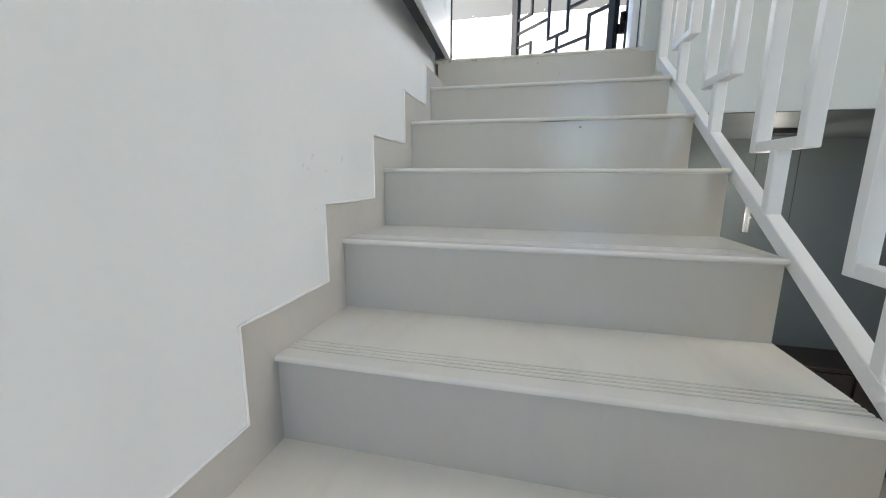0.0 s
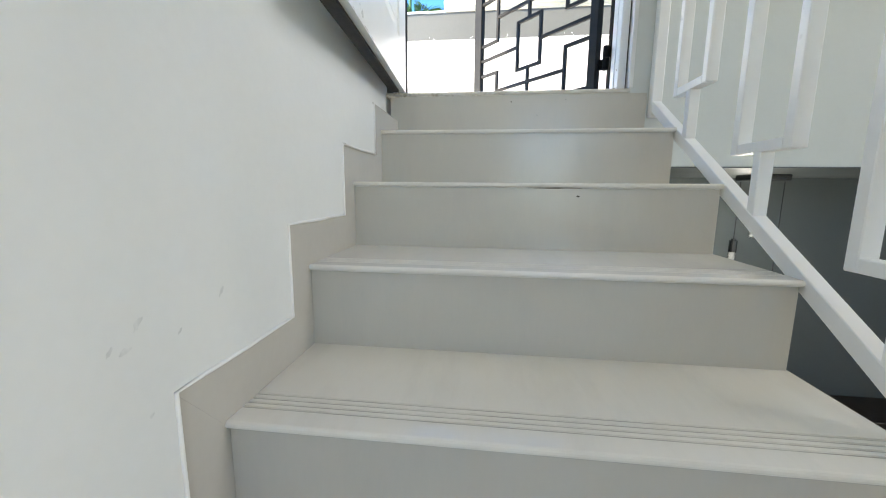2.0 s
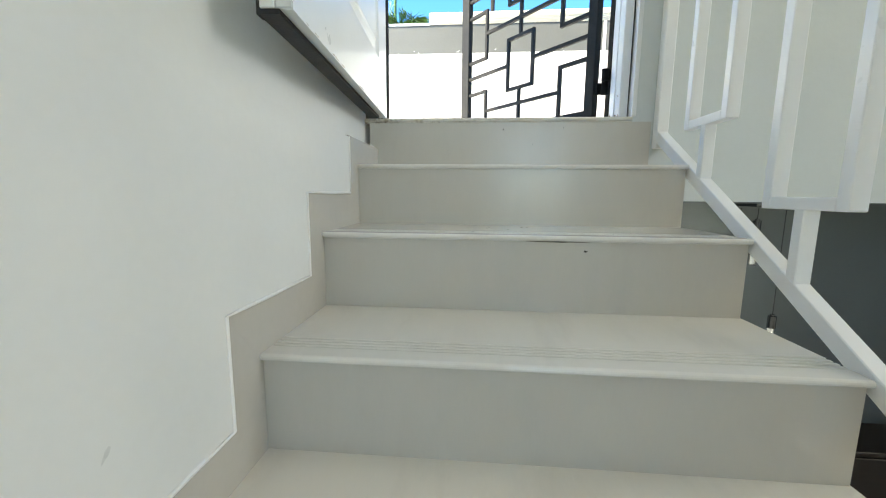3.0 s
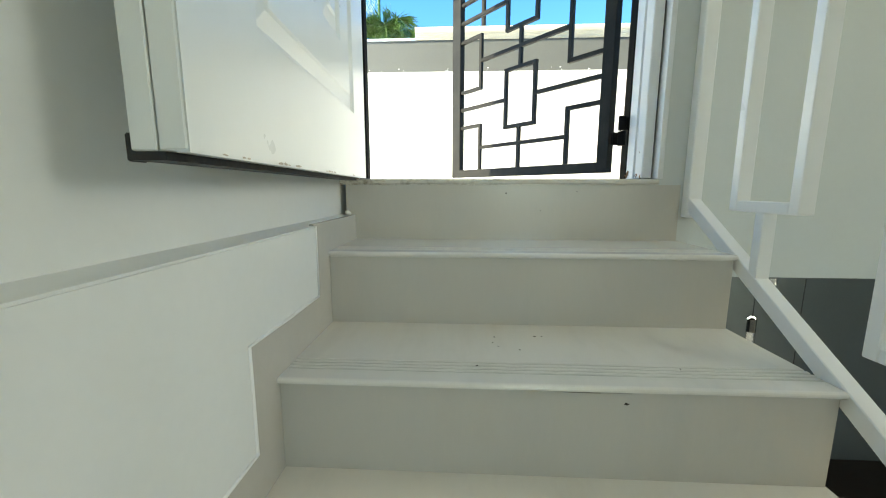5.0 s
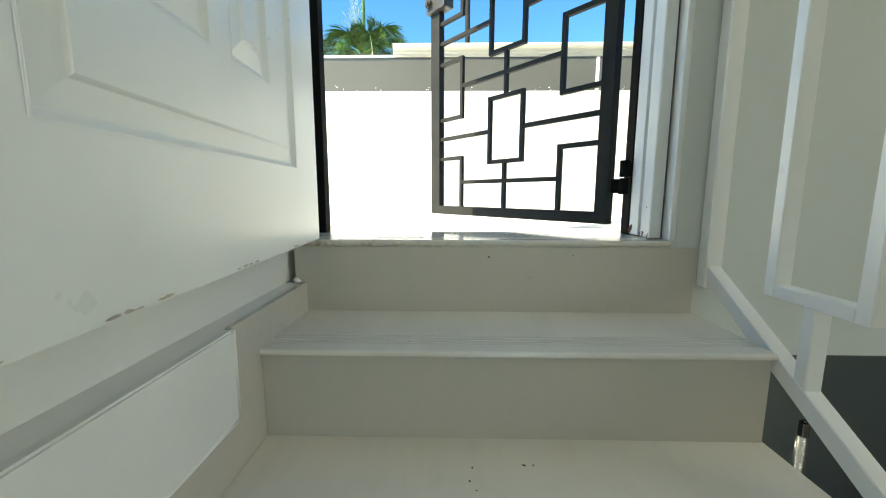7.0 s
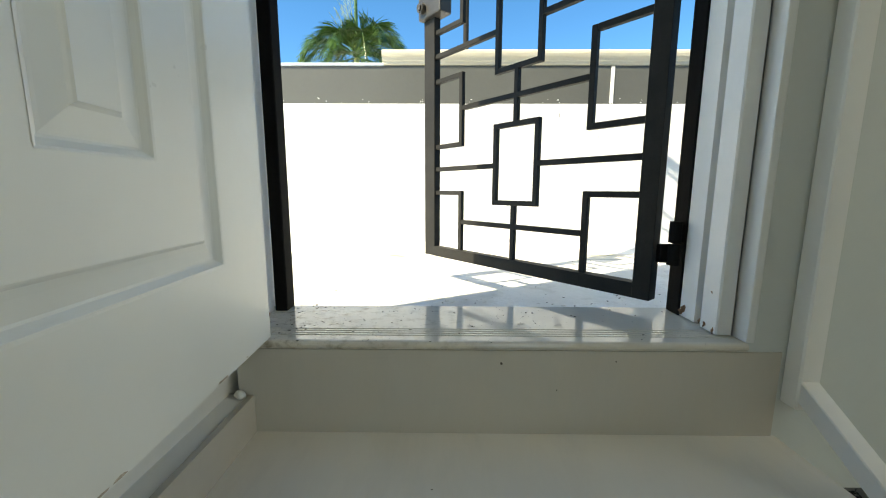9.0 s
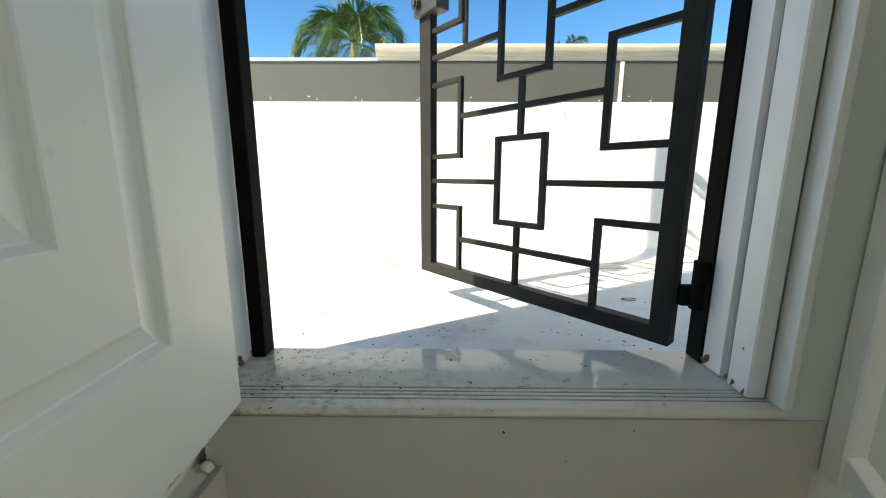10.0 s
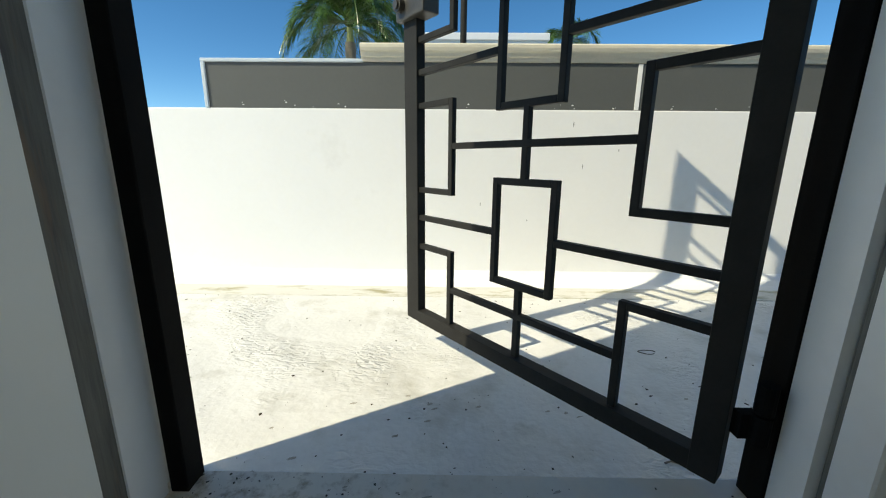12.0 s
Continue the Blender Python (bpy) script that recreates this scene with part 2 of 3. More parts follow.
def add_prism(bm, outline, a, b, axis="x"):
    """Extrudes a closed outline. axis x: points are (y, z); axis y: (x, z); axis z: (x, y)."""
    def put(p, s):
        return {"x": (s, p[0], p[1]), "y": (p[0], s, p[1]), "z": (p[0], p[1], s)}[axis]
    va = [bm.verts.new(put(p, a)) for p in outline]
    vb = [bm.verts.new(put(p, b)) for p in outline]
    bm.faces.new(va)
    bm.faces.new(list(reversed(vb)))
    n = len(outline)
    for i in range(n):
        bm.faces.new((va[i], vb[i], vb[(i + 1) % n], va[(i + 1) % n]))
    bmesh.ops.recalc_face_normals(bm, faces=bm.faces)
    return bm


def prism(outline, a, b, axis="x"):
    return add_prism(bmesh.new(), outline, a, b, axis)


def add_tube(bm, p, q, r, seg=12, r2=None):
    p, q = Vector(p), Vector(q)
    d = q - p
    m = Matrix.Translation((p + q) / 2) @ d.to_track_quat("Z", "Y").to_matrix().to_4x4()
    bmesh.ops.create_cone(bm, cap_ends=True, segments=seg, radius1=r, radius2=r if r2 is None else r2, depth=d.length, matrix=m)
    return bm


def bar_bm(p, q, w, d, across=(1, 0, 0), bevel=0.002):
    """A straight flat bar from p to q: d along 'across', w the other way."""
    p, q, ac = Vector(p), Vector(q), Vector(across).normalized()
    ln = (q - p).normalized()
    side = ln.cross(ac).normalized()
    m = Matrix((ac, side, ln)).transposed().to_4x4()
    m.translation = (p + q) / 2
    bm = box((-d / 2, -w / 2, -(q - p).length / 2), (d / 2, w / 2, (q - p).length / 2), bevel)
    bmesh.ops.transform(bm, matrix=m, verts=bm.verts)
    return bm


# ---- the large structure ----
RISE, RUN = 0.195, 0.308
STEP_W = 1.039
RISER6 = 6.31
LOW = -2.925
GROUND = -0.08


def z_of(k):
    return -RISE * (6 - k)


def nose(k):
    return 6.036 - RUN * (5 - k) if k <= 5 else 6.302


def riser_face(k):
    return nose(k) + 0.011 if k <= 5 else RISER6 - 0.0025


KMIN = -8
SK = 0.088   # skirting's lead before each nosing
SKH = 0.100  # skirting's height over each tread

# left wall: lower leaf stands proud, its foot follows the stepped skirting, its top is a rounded ledge
foot = []
for k in range(KMIN, 6):
    a, b = nose(k) - SK, (nose(k + 1) - SK if k < 5 else RISER6 + 0.03)
    for j in range(7):
        y = a + (b - a) * j / 6
        foot.append((y, z_of(k) + SKH + (0.0008 * math.sin(37 * y + k) if 0 < j < 6 else 0)))
ledge_z = -0.120
clip = [(y, z) for y, z in foot if y < nose(5) - SK + 0.0001 and z < ledge_z - 0.06]
y_end = nose(5) - SK - 0.001
outline = clip + [(y_end, z_of(4) + SKH), (y_end, ledge_z), (0.9, ledge_z), (0.9, clip[0][1])]
wl = prism(outline, -0.012, 0.004)
bmesh.ops.bevel(wl, geom=[e for e in wl.edges if all(abs(v.co.x - 0.004) < 1e-5 for v in e.verts)], offset=0.0035, segments=2, affect="EDGES")
wall_left = tagged(new("wall_left"), "white painted stairwell wall with a proud lower leaf", "wall", kind="structure")
part("plaster_leaf", wl, M_WALL, wall_left)
bead = bmesh.new()
path = [p for p in foot if p[0] <= y_end + 0.002 and p[1] < ledge_z - 0.06 and p[0] > 3.2] + [(y_end, z_of(4) + SKH), (y_end, ledge_z)]
path = [p for i, p in enumerate(path) if i == 0 or math.dist(p, path[i - 1]) > 1e-4]
ring = None
for i, p in enumerate(path):
    a, b = path[max(0, i - 1)], path[min(len(path) - 1, i + 1)]
    ty, tz = b[0] - a[0], b[1] - a[1]
    ln = math.hypot(ty, tz)
    ty, tz = ty / ln, tz / ln
    rad = 0.0036 + 0.0003 * math.sin(i * 1.3)
    new_ring = [bead.verts.new((0.0036 + rad * math.cos(c * math.pi / 4), p[0] - tz * rad * math.sin(c * math.pi / 4), p[1] + ty * rad * math.sin(c * math.pi / 4))) for c in range(8)]
    if ring:
        for c in range(8):
            bead.faces.new((ring[c], ring[(c + 1) % 8], new_ring[(c + 1) % 8], new_ring[c]))
    ring = new_ring
bmesh.ops.recalc_face_normals(bead, faces=bead.faces)
part("paint_bead", bead, M_RAIL, wall_left, "thick bead of white paint along the skirting", True)
# ledge: sloping shoulder between the lower leaf and the recessed upper wall
part("ledge", prism([(-0.0118, ledge_z), (-0.05, ledge_z + 0.005), (-0.05, ledge_z - 0.04), (-0.0118, ledge_z - 0.04)], 0.9, RISER6, "y"), M_WALL, wall_left)
part("upper_wall", box((-0.22, 0.9, ledge_z - 0.04), (-0.05, 6.528, 2.75)), M_WALL, wall_left)
part("lower_wall", box((-0.22, 0.9, LOW), (-0.012, 6.528, ledge_z - 0.04)), M_WALL, wall_left)

# wall with the terrace door
OPEN_L, OPEN_R, HEAD = -0.05, 0.962, 2.10
wall_north = tagged(new("wall_north"), "white painted wall round the terrace door", "wall", kind="structure")
nb = bmesh.new()
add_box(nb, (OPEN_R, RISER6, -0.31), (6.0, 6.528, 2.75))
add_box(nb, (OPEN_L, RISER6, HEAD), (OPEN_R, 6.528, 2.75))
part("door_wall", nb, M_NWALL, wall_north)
# Unseen outer face, added in white to bounce light onto the terrace floor.
xb = bmesh.new()
add_box(xb, (OPEN_R, 6.5285, GROUND), (6.2, 6.540, 2.80))
add_box(xb, (-0.232, 6.5285, GROUND), (OPEN_L, 6.540, 2.80))
add_box(xb, (OPEN_L, 6.5285, HEAD), (OPEN_R, 6.540, 2.80))
part("outer_bounce_skin", xb, M_OUTWALL, wall_north, "unseen white outer skin of the door wall, added for bounce")
part("lower_wall", box((-0.012, RISER6 + 0.016, LOW), (1.03, 6.528, -0.032)), M_WALL, wall_north)

# Unseen wall; its opening is assumed, to hold the added side lamp.
wall_east = tagged(new("wall_east"), "plain white stairwell side wall", "wall", kind="structure")
eb = bmesh.new()
for lo, hi in (((6.0, 0.9, LOW), (6.2, 4.6, 2.75)), ((6.0, 6.2, LOW), (6.2, 6.528, 2.75)), ((6.0, 4.6, LOW), (6.2, 6.2, 0.7)), ((6.0, 4.6, 2.5), (6.2, 6.2, 2.75))):
    add_box(eb, lo, hi)
part("side_wall", eb, M_WALL, wall_east)
# Unseen wall, with an assumed opening for the added back lamp.
wall_south = tagged(new("wall_south"), "plain white stairwell back wall", "wall", kind="structure")
sb = bmesh.new()
for lo, hi in (((-0.22, 0.8, LOW), (0.8, 1.0, 2.75)), ((2.6, 0.8, LOW), (6.2, 1.0, 2.75)), ((0.8, 0.8, LOW), (2.6, 1.0, -0.75)), ((0.8, 0.8, 0.95), (2.6, 1.0, 2.75))):
    add_box(sb, lo, hi)
part("back_wall", sb, M_WALL, wall_south)
ceiling = tagged(part("ceiling", box((-0.22, 0.8, 2.60), (6.2, 6.528, 2.80)), M_CEIL), "white stairwell ceiling and roof slab", "ceiling", kind="structure")

# lower room beyond the stair, under the terrace
wall_grey = tagged(part("wall_grey", box((-0.2, 7.75, LOW), (5.4, 7.9, -0.2)), M_GREY), "dark grey painted wall of the lower room", "wall", kind="structure")
grey_side = tagged(part("wall_grey_side", box((5.4, 6.53, LOW), (5.6, 7.75, -0.31)), M_GREY), "dark grey painted side wall of the lower room", "wall", kind="structure")
grey_flank = tagged(part("wall_grey_flank", box((1.03, 6.528, LOW), (1.05, 7.75, -0.31)), M_GREY), "dark grey painted wall beside the stair", "wall", kind="structure")
ceiling_low = tagged(part("ceiling_lower_room", box((1.03, 6.528, -0.31), (5.4, 7.75, -0.225)), M_GREY), "dark grey ceiling of the lower room", "ceiling", kind="structure")
# Added strip: its dark colour keeps the beam's lit underside from showing bright.
soffit = tagged(part("trim_soffit", box((1.06, 6.314, -0.3155), (5.4, 6.5275, -0.3104)), M_GREY), "dark grey strip added under the white wall beam", "trim", kind="structure")
floor_low = tagged(part("floor", box((-0.2, 0.8, LOW - 0.1), (6.2, 7.9, LOW)), M_LOWFLOOR), "pale tiled floor at the foot of the stair", "floor", kind="structure")

# terrace
land = tagged(part("ground", box((-400, -400, -3.4), (400, 400, -3.2)), M_LAND), "dry open ground reaching the horizon", "ground", kind="structure")
terrace = tagged(new("terrace_floor"), "sunlit weathered cream screed on the roof terrace", "floor", kind="structure")
tb = bmesh.new()
add_box(tb, (-6, 6.528, -0.22), (7, 8.1, GROUND))
add_box(tb, (-6, 1.0, -0.22), (-0.22, 6.528, GROUND))
add_box(tb, (6.2, 1.0, -0.22), (7, 6.528, GROUND))
part("screed", tb, M_FLOOR, terrace)
parapet = tagged(new("parapet_wall"), "white painted terrace parapet wall with a mortar fillet", "wall", kind="structure")
part("wall_body", box((-6, 7.905, -3.2), (7, 8.06, 0.785), 0.006, 2), M_OUTWALL, parapet)
part("fillet", prism([(7.775, GROUND - 0.01), (7.775, GROUND + 0.010), (7.83, GROUND + 0.018), (7.875, GROUND + 0.034), (7.91, GROUND + 0.064), (7.91, GROUND - 0.01)], -6, 7), M_OUTWALL, parapet)
part("fillet_foot", prism([(7.655, GROUND - 0.01), (7.655, GROUND + 0.0025), (7.70, GROUND + 0.006), (7.775, GROUND + 0.011), (7.775, GROUND - 0.01)], -6, 7), M_COVE, parapet, "dirt-stained foot of the mortar fillet")

# grey band wall behind the parapet, with its coping
neighbour = tagged(new("neighbour_wall"), "grey painted band wall behind the white parapet", "wall", kind="structure")
part("band", box((-0.735, 7.909, 0.70), (7, 8.16, 0.992)), M_BAND, neighbour)
part("edge_cap", box((-0.752, 7.900, 0.990), (0.02, 8.17, 1.006), 0.003), M_BLUE, neighbour, "thin pale blue edge capping")
part("end_trim", box((-0.752, 7.900, 0.786), (-0.733, 8.17, 0.991), 0.003), M_BLUE, neighbour)
part("joint", box((1.312, 7.905, 0.786), (1.332, 7.93, 0.991)), M_OUTWALL, neighbour, "white vertical joint strip")
cop = [(7.905, 0.994), (7.900, 0.997), (7.900, 1.012), (7.892, 1.016), (7.890, 1.030), (7.880, 1.036), (7.876, 1.050), (7.876, 1.062), (7.886, 1.070), (8.19, 1.070), (8.19, 0.994)]
part("coping", prism(cop, 0.012, 7), M_CREAM, neighbour, "moulded cream coping")

# ---- stair ----
G_DEPTH = 0.0018


def tread_outline(k):
    n, back, z = nose(k), riser_face(k + 1) + 0.012, z_of(k)
    pts = [(back, z), ]
    for i in range(4):
        a = n + 0.092 - i * 0.014
        pts += [(a, z), (a - 0.001, z - G_DEPTH), (a - 0.0055, z - G_DEPTH), (a - 0.0065, z)]
    r = 0.0068
    for j in range(7):
        t = math.pi / 2 + math.pi * j / 6
        pts.append((n + r + r * math.cos(t), z - r + r * math.sin(t)))
    pts += [(n + 0.0095, z - 2 * r), (n + 0.0095, z - 0.0150), (back, z - 0.0150)]
    return pts


stair = empty("staircase", (0.5, 4.0, LOW), label="cream polished tile staircase with grooved rounded nosings", category="stairs", kind="structure")


def hang(ob, parent):
    ob.parent = parent
    ob.matrix_parent_inverse = parent.matrix_world.inverted()
    return ob


for k in range(KMIN, 6):
    hang(part("tread", prism(tread_outline(k), 0.0005, STEP_W), M_TILE), stair)
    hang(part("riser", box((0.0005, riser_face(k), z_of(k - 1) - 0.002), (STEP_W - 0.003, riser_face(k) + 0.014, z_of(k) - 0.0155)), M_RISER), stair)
for k in range(KMIN, 6):
    gb = bmesh.new()
    for i in range(4):
        a = nose(k) + 0.092 - i * 0.014
        add_box(gb, (0.001, a - 0.0048, z_of(k) - G_DEPTH - 0.0003), (STEP_W - 0.0005, a - 0.0018, z_of(k) - G_DEPTH + 0.0004))
    hang(part("groove_grime", gb, M_GRIME, None, "grey dirt settled in the nosing grooves"), stair)
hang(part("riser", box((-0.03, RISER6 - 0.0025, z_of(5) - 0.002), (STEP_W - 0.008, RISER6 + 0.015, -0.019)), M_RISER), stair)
core = [(riser_face(KMIN) + 0.014, LOW)]
for k in range(KMIN, 6):
    core += [(riser_face(k) + 0.014, z_of(k) - 0.0155), (riser_face(k + 1) + 0.0135, z_of(k) - 0.0155)]
core += [(RISER6 + 0.015, LOW)]
hang(part("stair_core", prism(core, 0.001, STEP_W - 0.005), M_WALL, None, "white painted side of the stair"), stair)

# stepped skirting, one L-shaped tile a step
skirting = empty("baseboard", (0, 4.0, LOW), label="stepped cream tile skirting along the stair", category="baseboard", kind="structure")
for k in range(KMIN, 6):
    a, n0, e = nose(k) - SK, nose(k), 0.0002
    if k < 5:
        b, n1, zt, z1 = nose(k + 1) - SK, nose(k + 1), z_of(k) + SKH, z_of(k + 1)
        zc = z1 + SKH if k < 4 else ledge_z + 0.004
        pts = [(a + e, zt - e), (b, zt), (b, zc - e), (n1 + 0.004 - e, z1 - 0.008), (riser_face(k + 1) + 0.01, z1 - 0.012), (riser_face(k + 1) + 0.01, z_of(k) - 0.008), (n0 + 0.004, z_of(k) - 0.008)]
    else:
        pts = [(a + e, ledge_z + 0.004), (RISER6 - 0.003, ledge_z + 0.004), (RISER6 - 0.003, z_of(5) - 0.008), (n0 + 0.004, z_of(5) - 0.008)]
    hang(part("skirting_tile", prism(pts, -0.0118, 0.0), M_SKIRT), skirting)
# plaster lump at the head of the skirting
lump = bmesh.new()
bmesh.ops.create_icosphere(lump, subdivisions=3, radius=0.011, matrix=Matrix.Translation((-0.022, 6.297, ledge_z + 0.010)) @ Matrix.Diagonal((1.0, 0.9, 0.7, 1)))
for v in lump.verts:
    v.co += v.normal * 0.004 * noise.noise(v.co * 90)
part("plaster_lump", lump, M_WALL, wall_left, "", True)

# ---- door sill ----
sill = tagged(new("door_sill"), "dusty polished marble door sill with grooves", "door sill", kind="structure")
so = [(6.532, 0.0)]
for i in range(4):
    a = nose(6) + 0.072 - i * 0.012
    so += [(a, 0.0), (a - 0.001, -G_DEPTH), (a - 0.004, -G_DEPTH), (a - 0.005, 0.0)]
for j in range(7):
    t = math.pi / 2 + math.pi * j / 6
    so.append((nose(6) + 0.008 + 0.008 * math.cos(t), -0.008 + 0.008 * math.sin(t)))
so += [(RISER6 - 0.0005, -0.016), (RISER6 - 0.0005, -0.0185), (6.532, -0.0185)]
gb = bmesh.new()
for i in range(4):
    a = nose(6) + 0.072 - i * 0.012
    add_box(gb, (-0.048, a - 0.0038, -G_DEPTH - 0.0003), (0.961, a - 0.0012, -G_DEPTH + 0.0004))
part("groove_grime", gb, M_SPECK, sill, "dark dirt settled in the sill's grooves")
part("sill_slab", prism(so, -0.049, 0.962), M_SILL, sill)
part("sill_bed", box((-0.03, RISER6 + 0.017, -0.2), (0.962, 6.529, -0.019)), M_CONC, sill)

# ---- door frame, right and left jambs ----
frame_door = tagged(new("door_frame"), "white painted timber door frame, rusted and chipped at its foot", "door frame", kind="structure")
jamb_r = [(0.926, 6.466), (0.926, 6.414), (0.944, 6.408), (0.944, 6.394), (0.922, 6.388), (0.922, 6.342), (0.925, 6.339), (0.952, 6.339), (0.952, 6.466)]
part("jamb", prism(jamb_r, 0.004, HEAD - 0.03, "z"), M_DOORFR, frame_door)
part("seal", box((0.9365, 6.3945, 0.006), (0.9435, 6.4075, HEAD - 0.03)), M_SEAL, frame_door, "streaked grey draught seal in the jamb")
# Black strip standing in for the dark gap between jamb and casing.
part("seal", box((0.9525, 6.345, 0.004), (0.957, 6.46, HEAD - 0.03)), M_BLACK, frame_door)
part("casing", box((0.9575, 6.306, 0.0), (0.974, 6.344, HEAD), 0.003, 2), M_DOORFR, frame_door)
jamb_l = [(-0.030, 6.482), (-0.030, 6.416), (-0.032, 6.414), (-0.049, 6.414), (-0.049, 6.482)]
part("seal", box((-0.0495, 6.322, 0.004), (-0.031, 6.4135, HEAD - 0.03)), M_SEAL, frame_door, "dark draught seal behind the door")
part("jamb", prism(jamb_l, 0.004, HEAD - 0.03, "z"), M_DOORFR, frame_door)
part("head_jamb", box((-0.049, 6.338, HEAD - 0.03), (0.952, 6.466, HEAD - 0.001), 0.003), M_DOORFR, frame_door)
for at in ((0.924, 6.456, 0.018, 0.011), (0.927, 6.398, 0.014, 0.006), (-0.031, 6.405, 0.022, 0.018), (-0.028, 6.44, 0.012, 0.010), (0.004, 6.325, 0.012, 0.010), (0.9215, 6.362, 0.085, 0.002), (0.9215, 6.376, 0.012, 0.007), (0.924, 6.348, 0.05, 0.002), (0.9235, 6.350, 0.008, 0.006)):
    rb = bmesh.new()
    bmesh.ops.create_icosphere(rb, subdivisions=3, radius=at[3], matrix=Matrix.Translation(at[:3]) @ Matrix.Rotation(at[2] * 30, 4, "X") @ Matrix.Diagonal((0.28, 0.55, 1.25, 1)))
    for v in rb.verts:
        v.co += v.normal * at[3] * (0.7 * noise.noise(v.co * 160) + 0.35 * noise.noise(v.co * 420))
    part("rust_patch", rb, M_RUST, frame_door, "flaking rusty paint chip")

# ---- the open white door ----
DX, DB, D0, D1, DT = 0.035, -0.021, 5.427, 6.320, 2.045   # built shut against the wall line, then swung a little off it
door = empty("door_1", (0.035, 6.318, 0.008), label="white panelled door standing open against the wall", category="door", kind="structure")
P0, P1, Q0, Q1 = 5.590, 6.168, 0.176, 1.90
db = bmesh.new()
add_box(db, (DB + 0.002, D0 + 0.001, 0.003), (DX - 0.012, D1 - 0.001, DT))
hang(part("core", db, M_DOOR), door)
for lo, hi in (((DX - 0.013, D0, 0.0015), (DX, P0, DT)), ((DX - 0.013, P1, 0.0015), (DX, D1, DT)), ((DX - 0.013, P0, 0.0015), (DX, P1, Q0)), ((DX - 0.013, P0, Q1), (DX, P1, DT))):
    hang(part("face_board", box(lo, hi), M_DOOR), door)


def rings(y0, y1, z0, z1, levels, closed=True):
    """Nested rectangular mouldings: levels are (inset, x)."""
    bm = bmesh.new()
    loops = []
    for inset, x in levels:
        loops.append([bm.verts.new((x, y, z)) for y, z in ((y0 + inset, z0 + inset), (y1 - inset, z0 + inset), (y1 - inset, z1 - inset), (y0 + inset, z1 - inset))])
    for a, b in zip(loops, loops[1:]):
        for i in range(4):
            bm.faces.new((a[i], a[(i + 1) % 4], b[(i + 1) % 4], b[i]))
    if closed:
        bm.faces.new(loops[-1])
    bmesh.ops.recalc_face_normals(bm, faces=bm.faces)
    return bm


# mouldings are grooves: a steep outer wall, then a long rise to the field
field = DX - 0.001
hang(part("panel_field", rings(P0, P1, Q0, Q1, [(-0.003, DX + 0.0004), (0.001, DX - 0.0004), (0.003, DX - 0.0030), (0.008, DX - 0.0082), (0.011, DX - 0.0092), (0.015, DX - 0.0086), (0.030, DX - 0.0060), (0.038, DX - 0.0042), (0.041, DX - 0.0020), (0.043, field)], False), M_DOOR), door)
for y0, y1, z0, z1 in ((P0 + 0.043, 5.713, Q0 + 0.043, Q1 - 0.043), (5.849, 5.907, Q0 + 0.043, Q1 - 0.043), (6.043, P1 - 0.043, Q0 + 0.043, Q1 - 0.043),
                       (5.713, 5.849, Q0 + 0.043, 0.322), (5.907, 6.043, Q0 + 0.043, 0.322), (5.713, 5.849, 1.75, Q1 - 0.043), (5.907, 6.043, 1.75, Q1 - 0.043)):
    hang(part("field_board", box((field - 0.010, y0, z0), (field, y1, z1)), M_DOOR), door)
for y0, y1 in ((5.713, 5.849), (5.907, 6.043)):
    hang(part("raised_panel", rings(y0, y1, 0.322, 1.75, [(-0.002, field + 0.0006), (0.001, field - 0.0002), (0.003, field - 0.0025), (0.008, field - 0.0075), (0.011, field - 0.0082), (0.015, field - 0.0076), (0.030, field - 0.0045), (0.038, field - 0.0028), (0.041, field - 0.0008), (0.043, field + 0.001)]), M_DOOR), door)
hang(part("edge_strip", box((DB + 0.002, D0 - 0.004, 0.003), (DB + 0.027, D0 + 0.001, DT), 0.0015), M_DOOR), door)
hang(part("edge_strip", box((DB + 0.0285, D0 - 0.003, 0.004), (DX - 0.001, D0 - 0.0002, DT), 0.0015), M_DOOR), door)
sw = bmesh.new()
add_box(sw, (DB - 0.001, D0 - 0.002, -0.006), (DB + 0.034, D1 - 0.045, 0.0025))
add_box(sw, (DB - 0.005, D0 - 0.002, -0.007), (DB + 0.0015, D0 + 0.02, 0.020), 0.002)
hang(part("door_sweep", sw, M_BLACK, None, "black rubber draught strip"), door)
rng = random.Random(4)
for i in range(22):
    y, w, h = rng.choice((rng.uniform(5.62, 5.75), rng.uniform(5.46, 6.25))), rng.uniform(0.003, 0.010), rng.uniform(0.001, 0.0026)
    cb = bmesh.new()
    bmesh.ops.create_circle(cb, cap_ends=True, segments=9, radius=1.0, matrix=Matrix.Translation((DX + 0.0006, y, 0.0035 + h)) @ Matrix.Rotation(math.pi / 2, 4, "Y") @ Matrix.Diagonal((h, w, 1, 1)))
    for v in cb.verts:
        v.co.y += rng.uniform(-0.3, 0.3) * w
        v.co.z += rng.uniform(-0.3, 0.2) * h
    hang(part("paint_chip", cb, M_WOODEDGE), door)

door.rotation_euler.z = radians(3.47)

# ---- stair railing ----
RX, RDX, RW = 1.058, 0.034, 0.026
rail = empty("stair_railing", (RX, 5.0, z_of(1)), label="white enamelled metal stair railing with tall rectangles", category="railing")
SL = 0.612


def bar_z(y):
    return -0.088 - SL * (6.262 - y)


